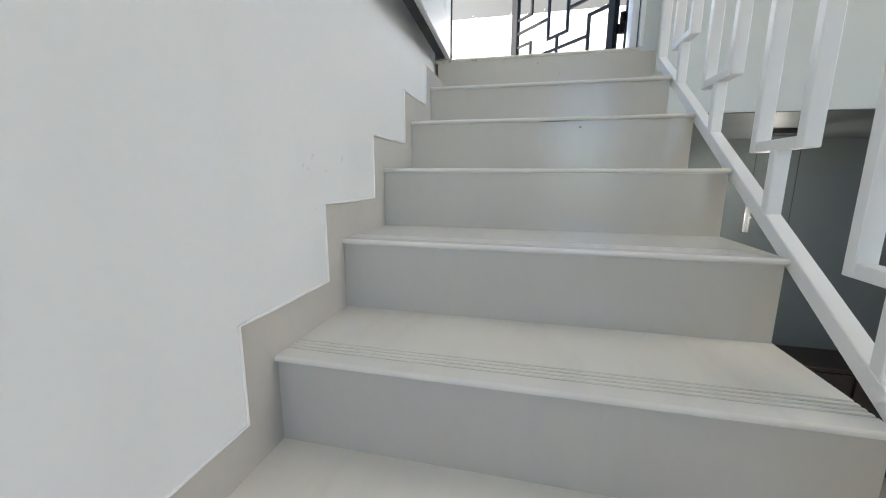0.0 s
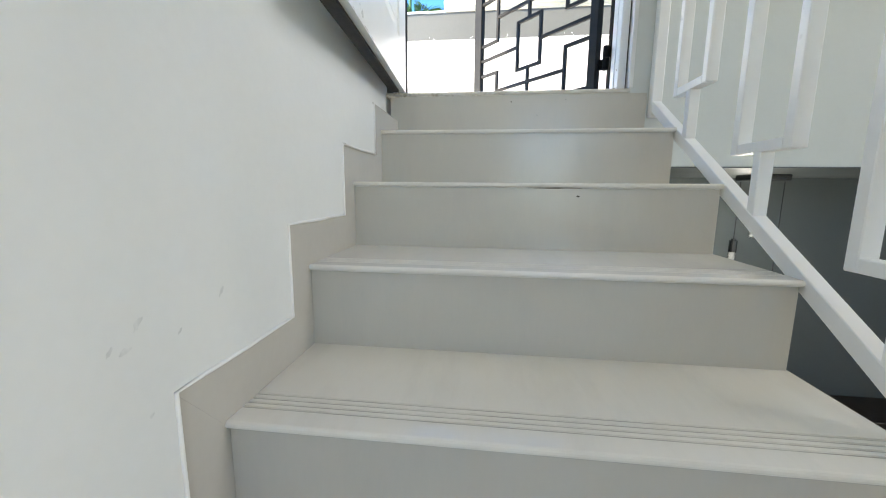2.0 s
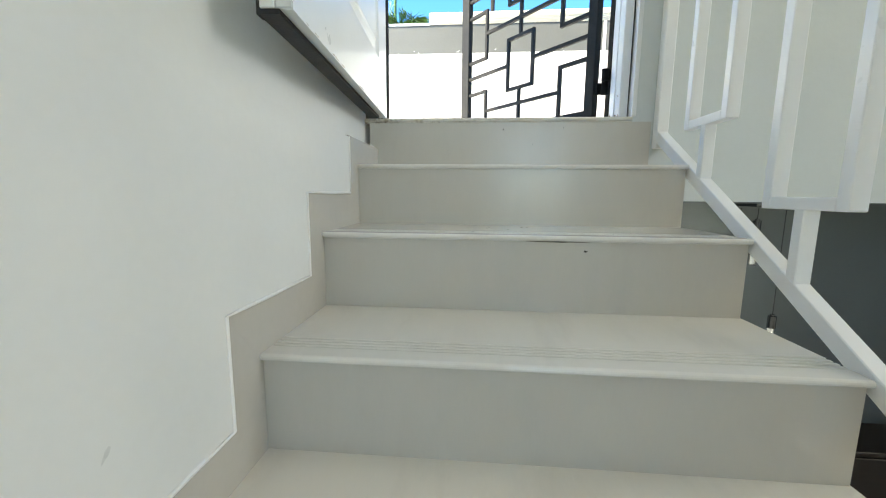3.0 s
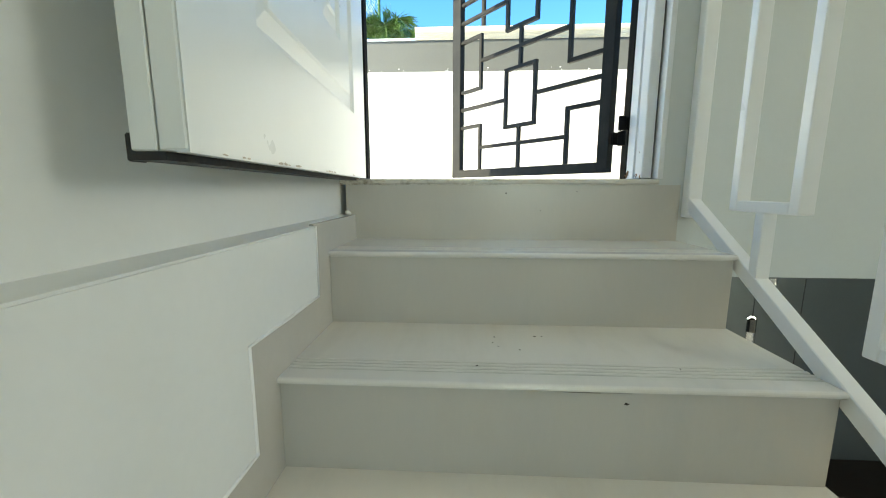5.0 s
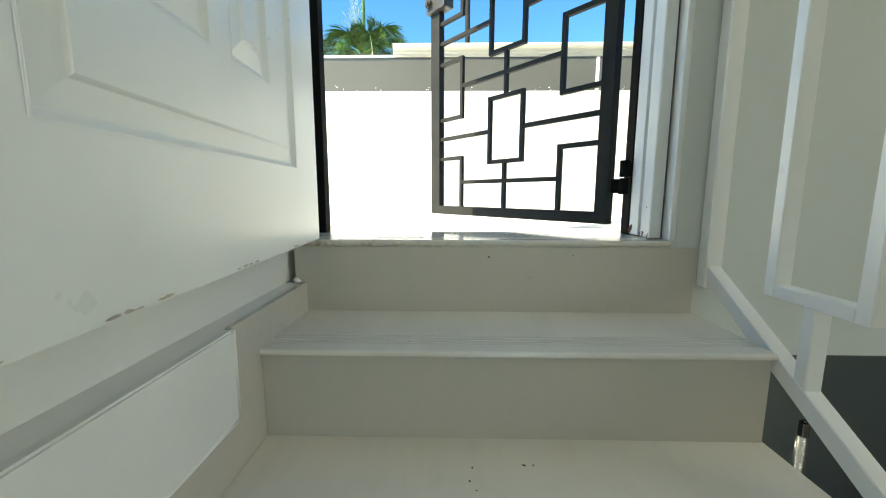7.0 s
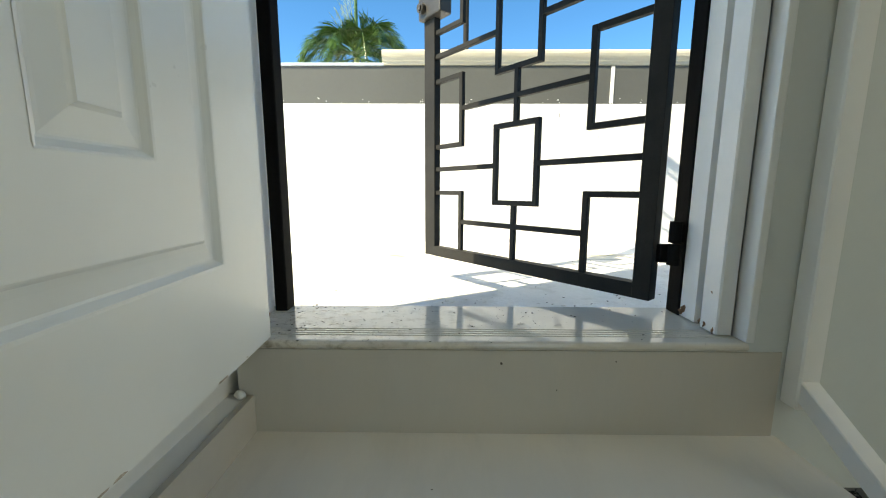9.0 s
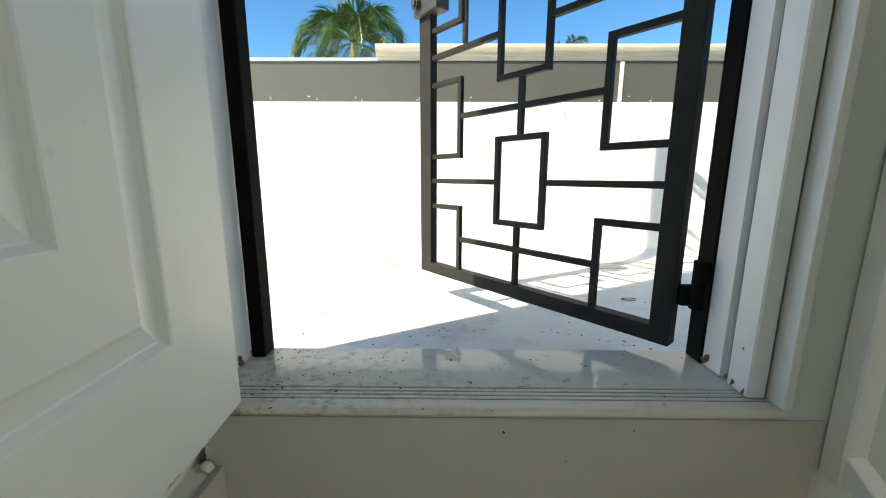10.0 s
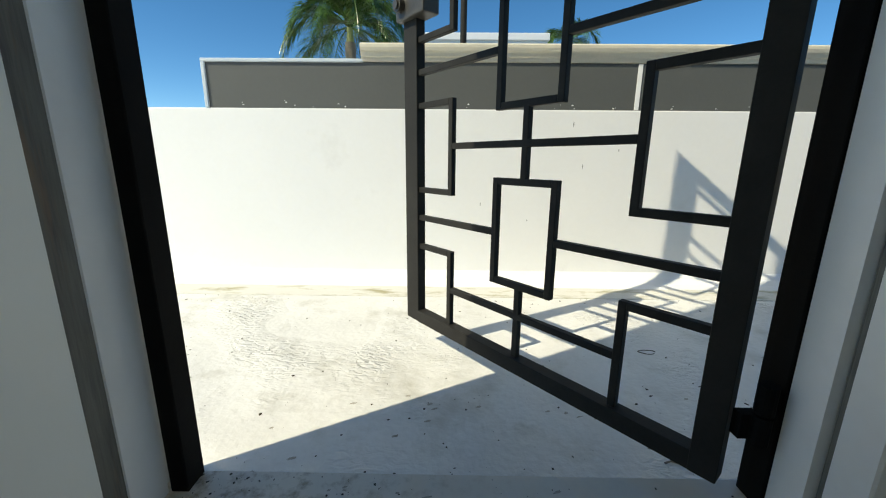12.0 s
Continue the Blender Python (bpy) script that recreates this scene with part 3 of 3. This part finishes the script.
hang(part("bottom_bar", bar_bm((RX, 6.285, bar_z(6.285)), (RX, 2.2, bar_z(2.2)), 0.036, RDX), M_RAIL), rail)
hang(part("handrail", bar_bm((RX, 6.285, bar_z(6.285) + 1.02), (RX, 2.2, bar_z(2.2) + 1.02), 0.04, 0.045, bevel=0.004), M_RAIL), rail)
hang(part("end_post", box((RX - 0.02, 6.272, -0.118), (RX + 0.02, 6.309, 1.0), 0.003), M_RAIL), rail)
for i in range(10):
    yc = 5.992 - 0.372 * i
    zb = -0.086 - 0.231 * i
    zt = zb + 0.80
    h = 0.104
    for p, q in (((yc - h, zb), (yc - h, zt)), ((yc + h, zb), (yc + h, zt))):
        hang(part("upright", bar_bm((RX, p[0] + (RW / 2 if p[0] < yc else -RW / 2), p[1]), (RX, q[0] + (RW / 2 if p[0] < yc else -RW / 2), q[1]), RW, RDX), M_RAIL), rail)
    for z in (zb + RW / 2, zt - RW / 2):
        hang(part("crossbar", bar_bm((RX, yc - h + RW * 0.99, z), (RX, yc + h - RW * 0.99, z), RW, RDX - 0.001), M_RAIL), rail)
    hang(part("stub", bar_bm((RX, yc, bar_z(yc) + 0.012), (RX, yc, zb + 0.002), 0.026, RDX - 0.002), M_RAIL), rail)
    hang(part("stub", bar_bm((RX, yc, zt - 0.002), (RX, yc, bar_z(yc) + 1.01), 0.026, RDX - 0.002), M_RAIL), rail)

# ---- iron gate, its frame and lock ----
GA, GDIR = Vector((0.879, 6.503, 0.0)), Vector((-0.6443, 0.7648, 0.0))
GN = Vector((0.7648, 0.6443, 0.0))
gate_frame = tagged(new("gate_frame"), "black painted iron frame set in the doorway", "gate frame", kind="structure")
part("post", box((0.924, 6.470, 0.0), (0.960, 6.520, 2.08), 0.002), M_POST, gate_frame)
part("post", box((-0.030, 6.486, 0.0), (0.0, 6.530, 2.08), 0.002), M_POST, gate_frame)
part("head_bar", box((-0.0, 6.486, 2.045), (0.924, 6.520, 2.08), 0.002), M_POST, gate_frame)

gate = empty("iron_gate", (GA.x, GA.y, 0.028), label="black iron gate with a square lattice, standing ajar", category="gate")


def on_gate(u, z, off=0.0):
    return GA + GDIR * u + GN * off + Vector((0, 0, z))


def gate_bar(name, u0, z0, u1, z1, w=0.016, d=0.016, off=0.0, label=""):
    b = bar_bm(on_gate(u0, z0, off), on_gate(u1, z1, off), w, d, GN, 0.0012)
    return hang(part(name, b, M_IRON, None, label), gate)


GTOP = 2.02
gate_bar("stile", 0.021, 0.028, 0.021, GTOP, 0.042, 0.036)
gate_bar("stile", 0.862, 0.028, 0.862, GTOP, 0.062, 0.03)
gate_bar("bottom_rail", 0.0415, 0.047, 0.832, 0.047, 0.038, 0.034)
gate_bar("top_rail", 0.0415, GTOP - 0.019, 0.832, GTOP - 0.019, 0.038, 0.034)
C0, C1, C2, C3, C4, C5, C6 = 0.041, 0.187, 0.354, 0.438, 0.520, 0.690, 0.832
PER = 0.415
for i in range(5):
    z = 0.370 + PER * i
    if z + 0.125 > GTOP:
        break
    # central square with its side bars and the stubs over it
    gate_bar("square_side", C2, z - 0.129, C2, z + 0.133)
    gate_bar("square_side", C4, z - 0.129, C4, z + 0.133)
    gate_bar("square_bar", C2 + 0.008, z - 0.121, C4 - 0.008, z - 0.121)
    gate_bar("square_bar", C2 + 0.008, z + 0.125, C4 - 0.008, z + 0.125)
    gate_bar("side_bar", C0, z, C2 - 0.008, z)
    gate_bar("side_bar", C4 + 0.008, z, C6, z)
for i in range(5):
    zc = 0.165 + PER * i
    zl, zh = zc - 0.125 if i else 0.066, min(zc + 0.115, GTOP - 0.03)
    if i:
        gate_bar("loop_bar", C0, zl, C1, zl)
        gate_bar("loop_bar", C5, zl, C6, zl)
    gate_bar("loop_side", C1, zl - (0.008 if i else 0), C1, zh + 0.008)
    gate_bar("loop_side", C5, zl - (0.008 if i else 0), C5, zh + 0.008)
    if zh < GTOP - 0.04:
        gate_bar("loop_bar", C0, zh, C1 - 0.008, zh)
        gate_bar("loop_bar", C5 + 0.008, zh, C6, zh)
    gate_bar("tie_bar", C1 + 0.008, zc + (0.0 if i else 0.008), C5 - 0.008, zc + (0.0 if i else 0.008))
    gate_bar("stub", C3, zc - 0.08 if i else 0.066, C3, min(zc + 0.08, GTOP - 0.03), d=0.0155)
# hinges
for z in (0.17, 1.75):
    hb = bmesh.new()
    c = Vector((0.906, 6.478, z))
    add_tube(hb, c + Vector((0, 0, -0.05)), c + Vector((0, 0, -0.002)), 0.0135, 14)
    add_tube(hb, c + Vector((0, 0, 0.002)), c + Vector((0, 0, 0.05)), 0.0135, 14)
    add_box(hb, (c.x + 0.003, c.y - 0.004, z + 0.004), (0.925, c.y + 0.008, z + 0.044))
    add_box(hb, (0.878, c.y + 0.004, z - 0.046), (c.x, c.y + 0.022, z - 0.004))
    hang(part("hinge", hb, M_POST, None, "black barrel hinge"), gate)
# lock
lm = Matrix((GDIR, GN, Vector((0, 0, 1)))).transposed().to_4x4()
lm.translation = on_gate(0.845, 0.972)
lk = box((-0.07, -0.034, -0.048), (0.06, 0.022, 0.048), 0.006, 2)
bmesh.ops.transform(lk, matrix=lm, verts=lk.verts)
lock = hang(part("lock_box", lk, M_STEEL, None, "worn grey steel lock box"), gate)
kn = bmesh.new()
add_tube(kn, lm @ Vector((0.03, -0.034, -0.012)), lm @ Vector((0.03, -0.05, -0.012)), 0.018, 18)
add_tube(kn, lm @ Vector((0.03, -0.05, -0.012)), lm @ Vector((0.03, -0.056, -0.012)), 0.011, 14)
hang(part("cylinder", kn, M_STEEL, None, "keyhole cylinder"), lock)

# ---- hanging lamp in the lower room ----
lamp = empty("pendant_lamp", (2.02, 7.12, -0.31), label="chrome pendant lamp with lit bubble-glass tubes", category="pendant lamp")
pb = bmesh.new()
add_box(pb, (1.93, 7.03, -0.345), (2.12, 7.22, -0.3105), 0.004, 2)
hang(part("ceiling_plate", pb, M_DARKCHROME), lamp)
for x, y, ztop in ((1.87, 7.06, -0.70), (2.096, 7.045, -0.965), (2.062, 7.205, -0.43)):
    cb = bmesh.new()
    add_tube(cb, (x, y, -0.352), (x, y, ztop), 0.0022, 6)
    hang(part("cable", cb, M_BLACK), lamp)
    gl = bmesh.new()
    add_tube(gl, (x, y, ztop - 0.27), (x, y, ztop - 0.0702), 0.022, 20)
    tube = hang(part("glass_tube", gl, M_GLASS), lamp)
    tube.visible_shadow = False
    cap = bmesh.new()
    add_tube(cap, (x, y, ztop - 0.07), (x, y, ztop), 0.021, 20)
    add_tube(cap, (x, y, ztop), (x, y, ztop + 0.010), 0.012, 14)
    hang(part("socket", cap, M_DARKCHROME, None, "chrome lamp socket"), tube)
    rod = bmesh.new()
    add_tube(rod, (x, y, ztop - 0.262), (x, y, ztop - 0.0705), 0.0135, 18)
    hang(part("crystal_rod", rod, M_CRYSTAL, None, "lit bubble crystal"), tube)
    bub = bmesh.new()
    br = random.Random(int(ztop * -1000))
    for i in range(70):
        a, h = br.uniform(0, 6.283), br.uniform(0.075, 0.258)
        bmesh.ops.create_icosphere(bub, subdivisions=1, radius=br.uniform(0.0015, 0.0036), matrix=Matrix.Translation((x + 0.0135 * math.cos(a), y + 0.0135 * math.sin(a), ztop - h)))
    hang(part("bubbles", bub, M_BUBBLE, None, "bright bubbles in the crystal"), tube)
    pl = bpy.data.lights.new("lamp_light", "POINT")
    pl.energy, pl.shadow_soft_size, pl.color = 0.45, 0.02, (0.86, 0.94, 1.0)
    new("lamp_light", pl).location = (x, y + 0.12, ztop - 0.17)

# ---- dark furniture in the lower room ----
cab = empty("sideboard", (2.0, 7.5, LOW), label="dark stained wooden sideboard against the grey wall", category="sideboard")
hang(part("body", box((1.35, 7.40, LOW + 0.08), (4.4, 7.74, LOW + 0.90), 0.005), M_DARKWOOD), cab)
hang(part("top", box((1.32, 7.37, LOW + 0.90), (4.43, 7.745, LOW + 0.935), 0.004), M_DARKWOOD), cab)
for i in range(6):
    hang(part("door", box((1.37 + i * 0.505, 7.382, LOW + 0.11), (1.86 + i * 0.505, 7.40, LOW + 0.88), 0.003), M_DARKWOOD), cab)
for x in (1.42, 4.32):
    for y in (7.46, 7.68):
        hang(part("leg", box((x - 0.03, y - 0.03, LOW), (x + 0.03, y + 0.03, LOW + 0.08)), M_DARKWOOD), cab)

box_low = tagged(part("storage_box", box((1.62, 7.44, LOW + 0.935), (1.86, 7.66, LOW + 1.03), 0.008, 2), M_BLACKGLOSS), "black box standing on the dark sideboard", "box")
speaker = empty("tabletop_speaker", (2.05, 7.55, LOW + 0.935), label="small black speaker lying on the dark sideboard", category="speaker")
hang(part("case", box((1.95, 7.47, LOW + 0.935), (2.20, 7.63, LOW + 1.00), 0.014, 3), M_BLACKGLOSS), speaker)
hang(part("grille", box((1.97, 7.464, LOW + 0.945), (2.18, 7.4695, LOW + 0.99), 0.002), M_BLACK), speaker)

# ---- beyond the terrace ----
pole = tagged(part("pole", add_tube(bmesh.new(), (0.50, 8.25, -3.2), (0.50, 8.25, 4.2), 0.018, 14), M_IRON), "slim dark metal pole behind the wall", "pole")
house = empty("distant_house", (1.1, 16, -3.2), label="white flat-roofed house behind the terrace", category="house")
hang(part("wall", box((-0.1, 14.0, -3.2), (2.3, 20, 2.80)), M_OUTWALL), house)
hang(part("roof_edge", box((-0.14, 13.96, 2.80), (2.34, 20.04, 2.93), 0.01), M_OUTWALL), house)


def palm(at, reach, fronds, seed, spear=True):
    r = random.Random(seed)
    x, y, z = at
    base = empty("palm_tree", (x, y, -3.2), label="tall green palm with arching feathered fronds", category="palm tree")
    tb = bmesh.new()
    hgt = z + 3.2
    for i in range(14):
        a, b = i / 14, (i + 1) / 14
        add_tube(tb, (x, y, -3.2 + hgt * a), (x, y, -3.2 + hgt * b), 0.17 - 0.06 * a, 14, 0.185 - 0.07 * b)
    hang(part("trunk", tb, M_TRUNK), base)
    sh = bmesh.new()
    add_tube(sh, (x, y, z - 0.1), (x, y, z + 0.35), 0.10, 12, 0.05)
    hang(part("crownshaft", sh, M_SPEAR, None, "yellow-green crownshaft"), base)
    for f in range(fronds):
        low = f % 3 == 2
        az = f * 2.39996 + r.uniform(-0.2, 0.2)
        lift = r.uniform(-0.25, 0.2) if low else r.uniform(0.65, 1.2)
        ln = reach * r.uniform(0.9, 1.1) * (0.95 if low else 1.0)
        d = Vector((math.cos(az), math.sin(az), 0))
        side = Vector((-d.y, d.x, 0))
        bm = bmesh.new()
        pts = []
        for i in range(25):
            s = i / 24
            pts.append(Vector((x, y, z + 0.3)) + d * ln * (0.92 * s + 0.06 * math.sin(3 * s)) * (1.0 if low else 0.86) + Vector((0, 0, ln * (lift * s - (0.62 + 0.68 * lift) * s ** 2.1))))
        for i in range(24):
            add_tube(bm, pts[i], pts[i + 1], 0.02 * (1 - i / 26), 5)
        for i in range(3, 25):
            s = i / 24
            wl = reach * 0.40 * math.sin(math.pi * min(1, 0.2 + 0.74 * s)) + 0.04
            tang = (pts[i] - pts[i - 1]).normalized()
            for sd in (-1, 1):
                for h in (0.0, 0.25, 0.5, 0.75):
                    p = pts[i] - tang * h * (pts[i] - pts[i - 1]).length
                    droop = r.uniform(0.15, 0.4) + 0.5 * s
                    dirn = (side * sd * r.uniform(0.35, 0.9) + tang * r.uniform(0.55, 0.9) + Vector((0, 0, r.uniform(0.15, 0.6) - droop * 0.75))).normalized()
                    mid = p + dirn * wl * 0.45
                    tip = p + dirn * wl * 0.8 + Vector((0, 0, -0.3 * wl * droop))
                    w = tang * 0.0075 * reach + Vector((0, 0, 0.003 * reach))
                    bm.faces.new([bm.verts.new(q) for q in (p - w * 0.5, mid - w, tip, mid + w, p + w * 0.5)])
        hang(part("frond", bm, M_FROND), base)
    if spear:
        sb = bmesh.new()
        add_tube(sb, (x, y, z + 0.3), (x + 0.02, y, z + 2.9), 0.05, 8, 0.02)
        hang(part("spear_leaf", sb, M_FROND), base)
        for i in range(5):
            fb = bmesh.new()
            a = r.uniform(0, 6.28)
            p0 = Vector((x, y, z + 0.35))
            tip = p0 + Vector((-0.16 - 0.09 * i, 0.1 * math.sin(a), 1.45 - 0.16 * i))
            add_tube(fb, p0, tip, 0.014, 5, 0.004)
            for j in range(3, 15):
                q = p0.lerp(tip, j / 15)
                for sd in (-1, 1):
                    e = q + Vector((0.12 * sd, r.uniform(-0.1, 0.1), 0.17))
                    fb.faces.new([fb.verts.new(v) for v in (q, q.lerp(e, 0.5) + Vector((0, 0, 0.015)), e)])
            hang(part("young_leaf", fb, M_SPEAR), base)
    return base


palm((-1.72, 15.0, 3.02), 1.75, 20, 3)
palm((4.45, 20.0, 4.15), 1.4, 13, 8, False)


# ---- dirt, scuffs and small litter ----
def specks(name, label, spots, mat=M_SPECK):
    """Loose crumbs: spots are (x, y, z, size)."""
    r = random.Random(len(spots))
    bm = bmesh.new()
    for x, y, z, d in spots:
        res = bmesh.ops.create_icosphere(bm, subdivisions=1, radius=d, matrix=Matrix.Translation((x, y, z)) @ Matrix.Rotation(r.uniform(0, 3.1), 4, "Z") @ Matrix.Diagonal((r.uniform(0.7, 1.7), r.uniform(0.6, 1.0), 0.35, 1)))
        for v in res["verts"]:
            v.co += Vector((r.uniform(-1, 1), r.uniform(-1, 1), 0)) * d * 0.25
    return tagged(part(name, bm, mat), label, "dirt", kind="stuff")


r = random.Random(12)
spots = []
while len(spots) < 300:
    x, y = r.uniform(-0.02, 0.94), r.uniform(6.30, 6.525)
    clump = noise.noise(Vector((x * 9, y * 14, 3.0))) > 0.12
    if r.random() < (0.25 + clump) * math.exp(-max(0, x) * 3.0) + 0.03:
        spots.append((x, y, 0.0005, r.choice((0.0006, 0.0007, 0.0008, 0.001, 0.0014, 0.0024))))
specks("sill_dirt", "dark crumbs of dirt scattered over the door sill", spots)
spots = []
while len(spots) < 620:
    x, y = r.uniform(-1.6, 1.9), r.uniform(6.54, 7.7)
    if y > 7.62 or r.random() < (0.55 if x > 0.3 and y < 7.0 else 0.28):
        spots.append((x, y, GROUND + 0.0006, r.choice((0.0008, 0.001, 0.0012, 0.0016, 0.0022, 0.003, 0.0042))))
for k in range(14):
    spots.append((0.25 + r.gauss(0, 0.06), 6.60 + r.gauss(0, 0.02), GROUND + 0.0006, r.uniform(0.001, 0.005)))
specks("terrace_grit", "dark grit and crumbs on the terrace screed", spots)
spots = [(0.432, 5.959, z_of(4), 0.0022), (0.425, 5.925, z_of(4), 0.0028), (0.436, 5.903, z_of(4), 0.002), (0.483, 5.886, z_of(4), 0.0024), (0.53, 5.968, z_of(4), 0.003), (0.548, 5.968, z_of(4), 0.002), (0.383, 5.802, z_of(4), 0.003), (0.792, 5.809, z_of(4), 0.0022), (0.30, 6.09, z_of(5), 0.0015), (0.36, 6.16, z_of(5), 0.0015), (0.61, 6.13, z_of(5), 0.0018)]
specks("tread_crumbs", "small dark crumbs lying on the stair treads", spots)


def flat_mark(points_at, w, h, seed, axis, mat, name, label):
    """A thin irregular smear lying on a surface, its face along the axis."""
    r = random.Random(seed)
    bm = bmesh.new()
    vs = []
    for i in range(14):
        a = 2 * math.pi * i / 14
        q = r.uniform(0.55, 1.1)
        u, v = w * q * math.cos(a), h * q * math.sin(a)
        x, y, z = points_at
        vs.append(bm.verts.new({"x": (x, y + u + v * 0.6, z + v), "y": (x + u, y, z + v), "z": (x + u, y + v + u * 0.3, z)}[axis]))
    bm.faces.new(vs)
    return tagged(part(name, bm, mat), label, "scuff", kind="structure")


for i, (y, z, w, h) in enumerate(((5.124, -0.567, 0.004, 0.009), (4.981, -0.569, 0.006, 0.009), (4.962, -0.595, 0.008, 0.005), (4.945, -0.588, 0.004, 0.006), (4.987, -0.688, 0.004, 0.004), (5.04, -0.60, 0.003, 0.004))):
    flat_mark((0.0046, y, z), w, h, i, "x", M_SCUFF, "scuff_mark", "grey scuff on the white stair wall")
for i, (x, y, z, w, h) in enumerate(((0.66, riser_face(4) - 0.0006, -0.428, 0.006, 0.003), (0.49, RISER6 - 0.0032, -0.045, 0.003, 0.003), (0.713, RISER6 - 0.0032, -0.040, 0.002, 0.002), (0.60, RISER6 - 0.0032, -0.10, 0.0015, 0.0015))):
    flat_mark((x, y, z), w, h, 40 + i, "y", M_SPECK, "chip_mark", "small dark chip in the cream riser tile")
flat_mark((0.585, riser_face(4) - 0.003, z_of(4) - 0.0150), 0.085, 0.0016, 77, "y", M_SPECK, "joint_gap", "open dark joint under the tread nosing")
# old smears on the sill and a damp spot or two on the screed
sr = random.Random(5)
for i in range(34):
    x = min(0.9, abs(sr.gauss(0.02, 0.24)))
    y = sr.uniform(6.33, 6.51)
    flat_mark((x, y, 0.0004 + i * 0.00001), sr.uniform(0.003, 0.011), sr.uniform(0.0015, 0.004), 200 + i, "z", M_SMEAR, "smear", "faint brown smear on the dusty door sill")
for i, (x, y, w, h) in enumerate(((0.545, 6.405, 0.012, 0.006), (0.535, 6.375, 0.017, 0.005), (0.625, 6.40, 0.011, 0.009), (0.73, 6.385, 0.006, 0.006))):
    flat_mark((x, y, 0.0009), w, h, 260 + i, "z", M_SMEAR, "smear", "grey footprint smear on the dusty door sill")
for i in range(16):
    flat_mark((sr.uniform(0.0, 1.1), sr.uniform(6.56, 6.9), GROUND + 0.0006), sr.uniform(0.004, 0.012), sr.uniform(0.003, 0.006), 300 + i, "z", M_SMEAR, "smear", "grey stain on the pale terrace screed")
# wire loop and twig on the terrace
wire = bmesh.new()
ringp = [Vector((1.098 + 0.026 * math.cos(a * 0.35) * (1 + 0.2 * math.sin(a)), 7.141 + 0.014 * math.sin(a * 0.35), GROUND + 0.003)) for a in range(17)]
for a, b in zip(ringp, ringp[1:]):
    add_tube(wire, a, b, 0.0014, 6)
tagged(part("wire_loop", wire, M_SPECK), "bent loop of dark wire lying on the terrace", "wire")
twig = bmesh.new()
tp = [Vector((0.89, 6.655, GROUND + 0.002)), Vector((0.905, 6.66, GROUND + 0.003)), Vector((0.92, 6.652, GROUND + 0.003)), Vector((0.935, 6.665, GROUND + 0.002))]
for a, b in zip(tp, tp[1:]):
    add_tube(twig, a, b, 0.0022, 6, 0.0016)
tagged(part("twig", twig, M_TRUNK), "short dry twig lying on the terrace", "twig")

# pencil-thin scratches on the parapet
for i, (x, z, w, h) in enumerate(((1.09, 0.52, 0.0018, 0.016), (0.59, 0.33, 0.0015, 0.010), (1.03, 0.72, 0.0018, 0.014), (0.83, 0.25, 0.002, 0.006), (1.26, 0.60, 0.0015, 0.009))):
    flat_mark((x, 7.9046, z), w, h, 90 + i, "y", M_BAND, "scratch_mark", "thin grey scratch in the white parapet paint")
fr = random.Random(31)
for i in range(26):
    flat_mark((fr.uniform(-0.6, 1.9), 7.9085, 0.79 + abs(fr.gauss(0, 0.012))), fr.uniform(0.002, 0.009), fr.uniform(0.001, 0.003), 400 + i, "y", M_OUTWALL, "paint_fleck", "white paint fleck on the grey band")
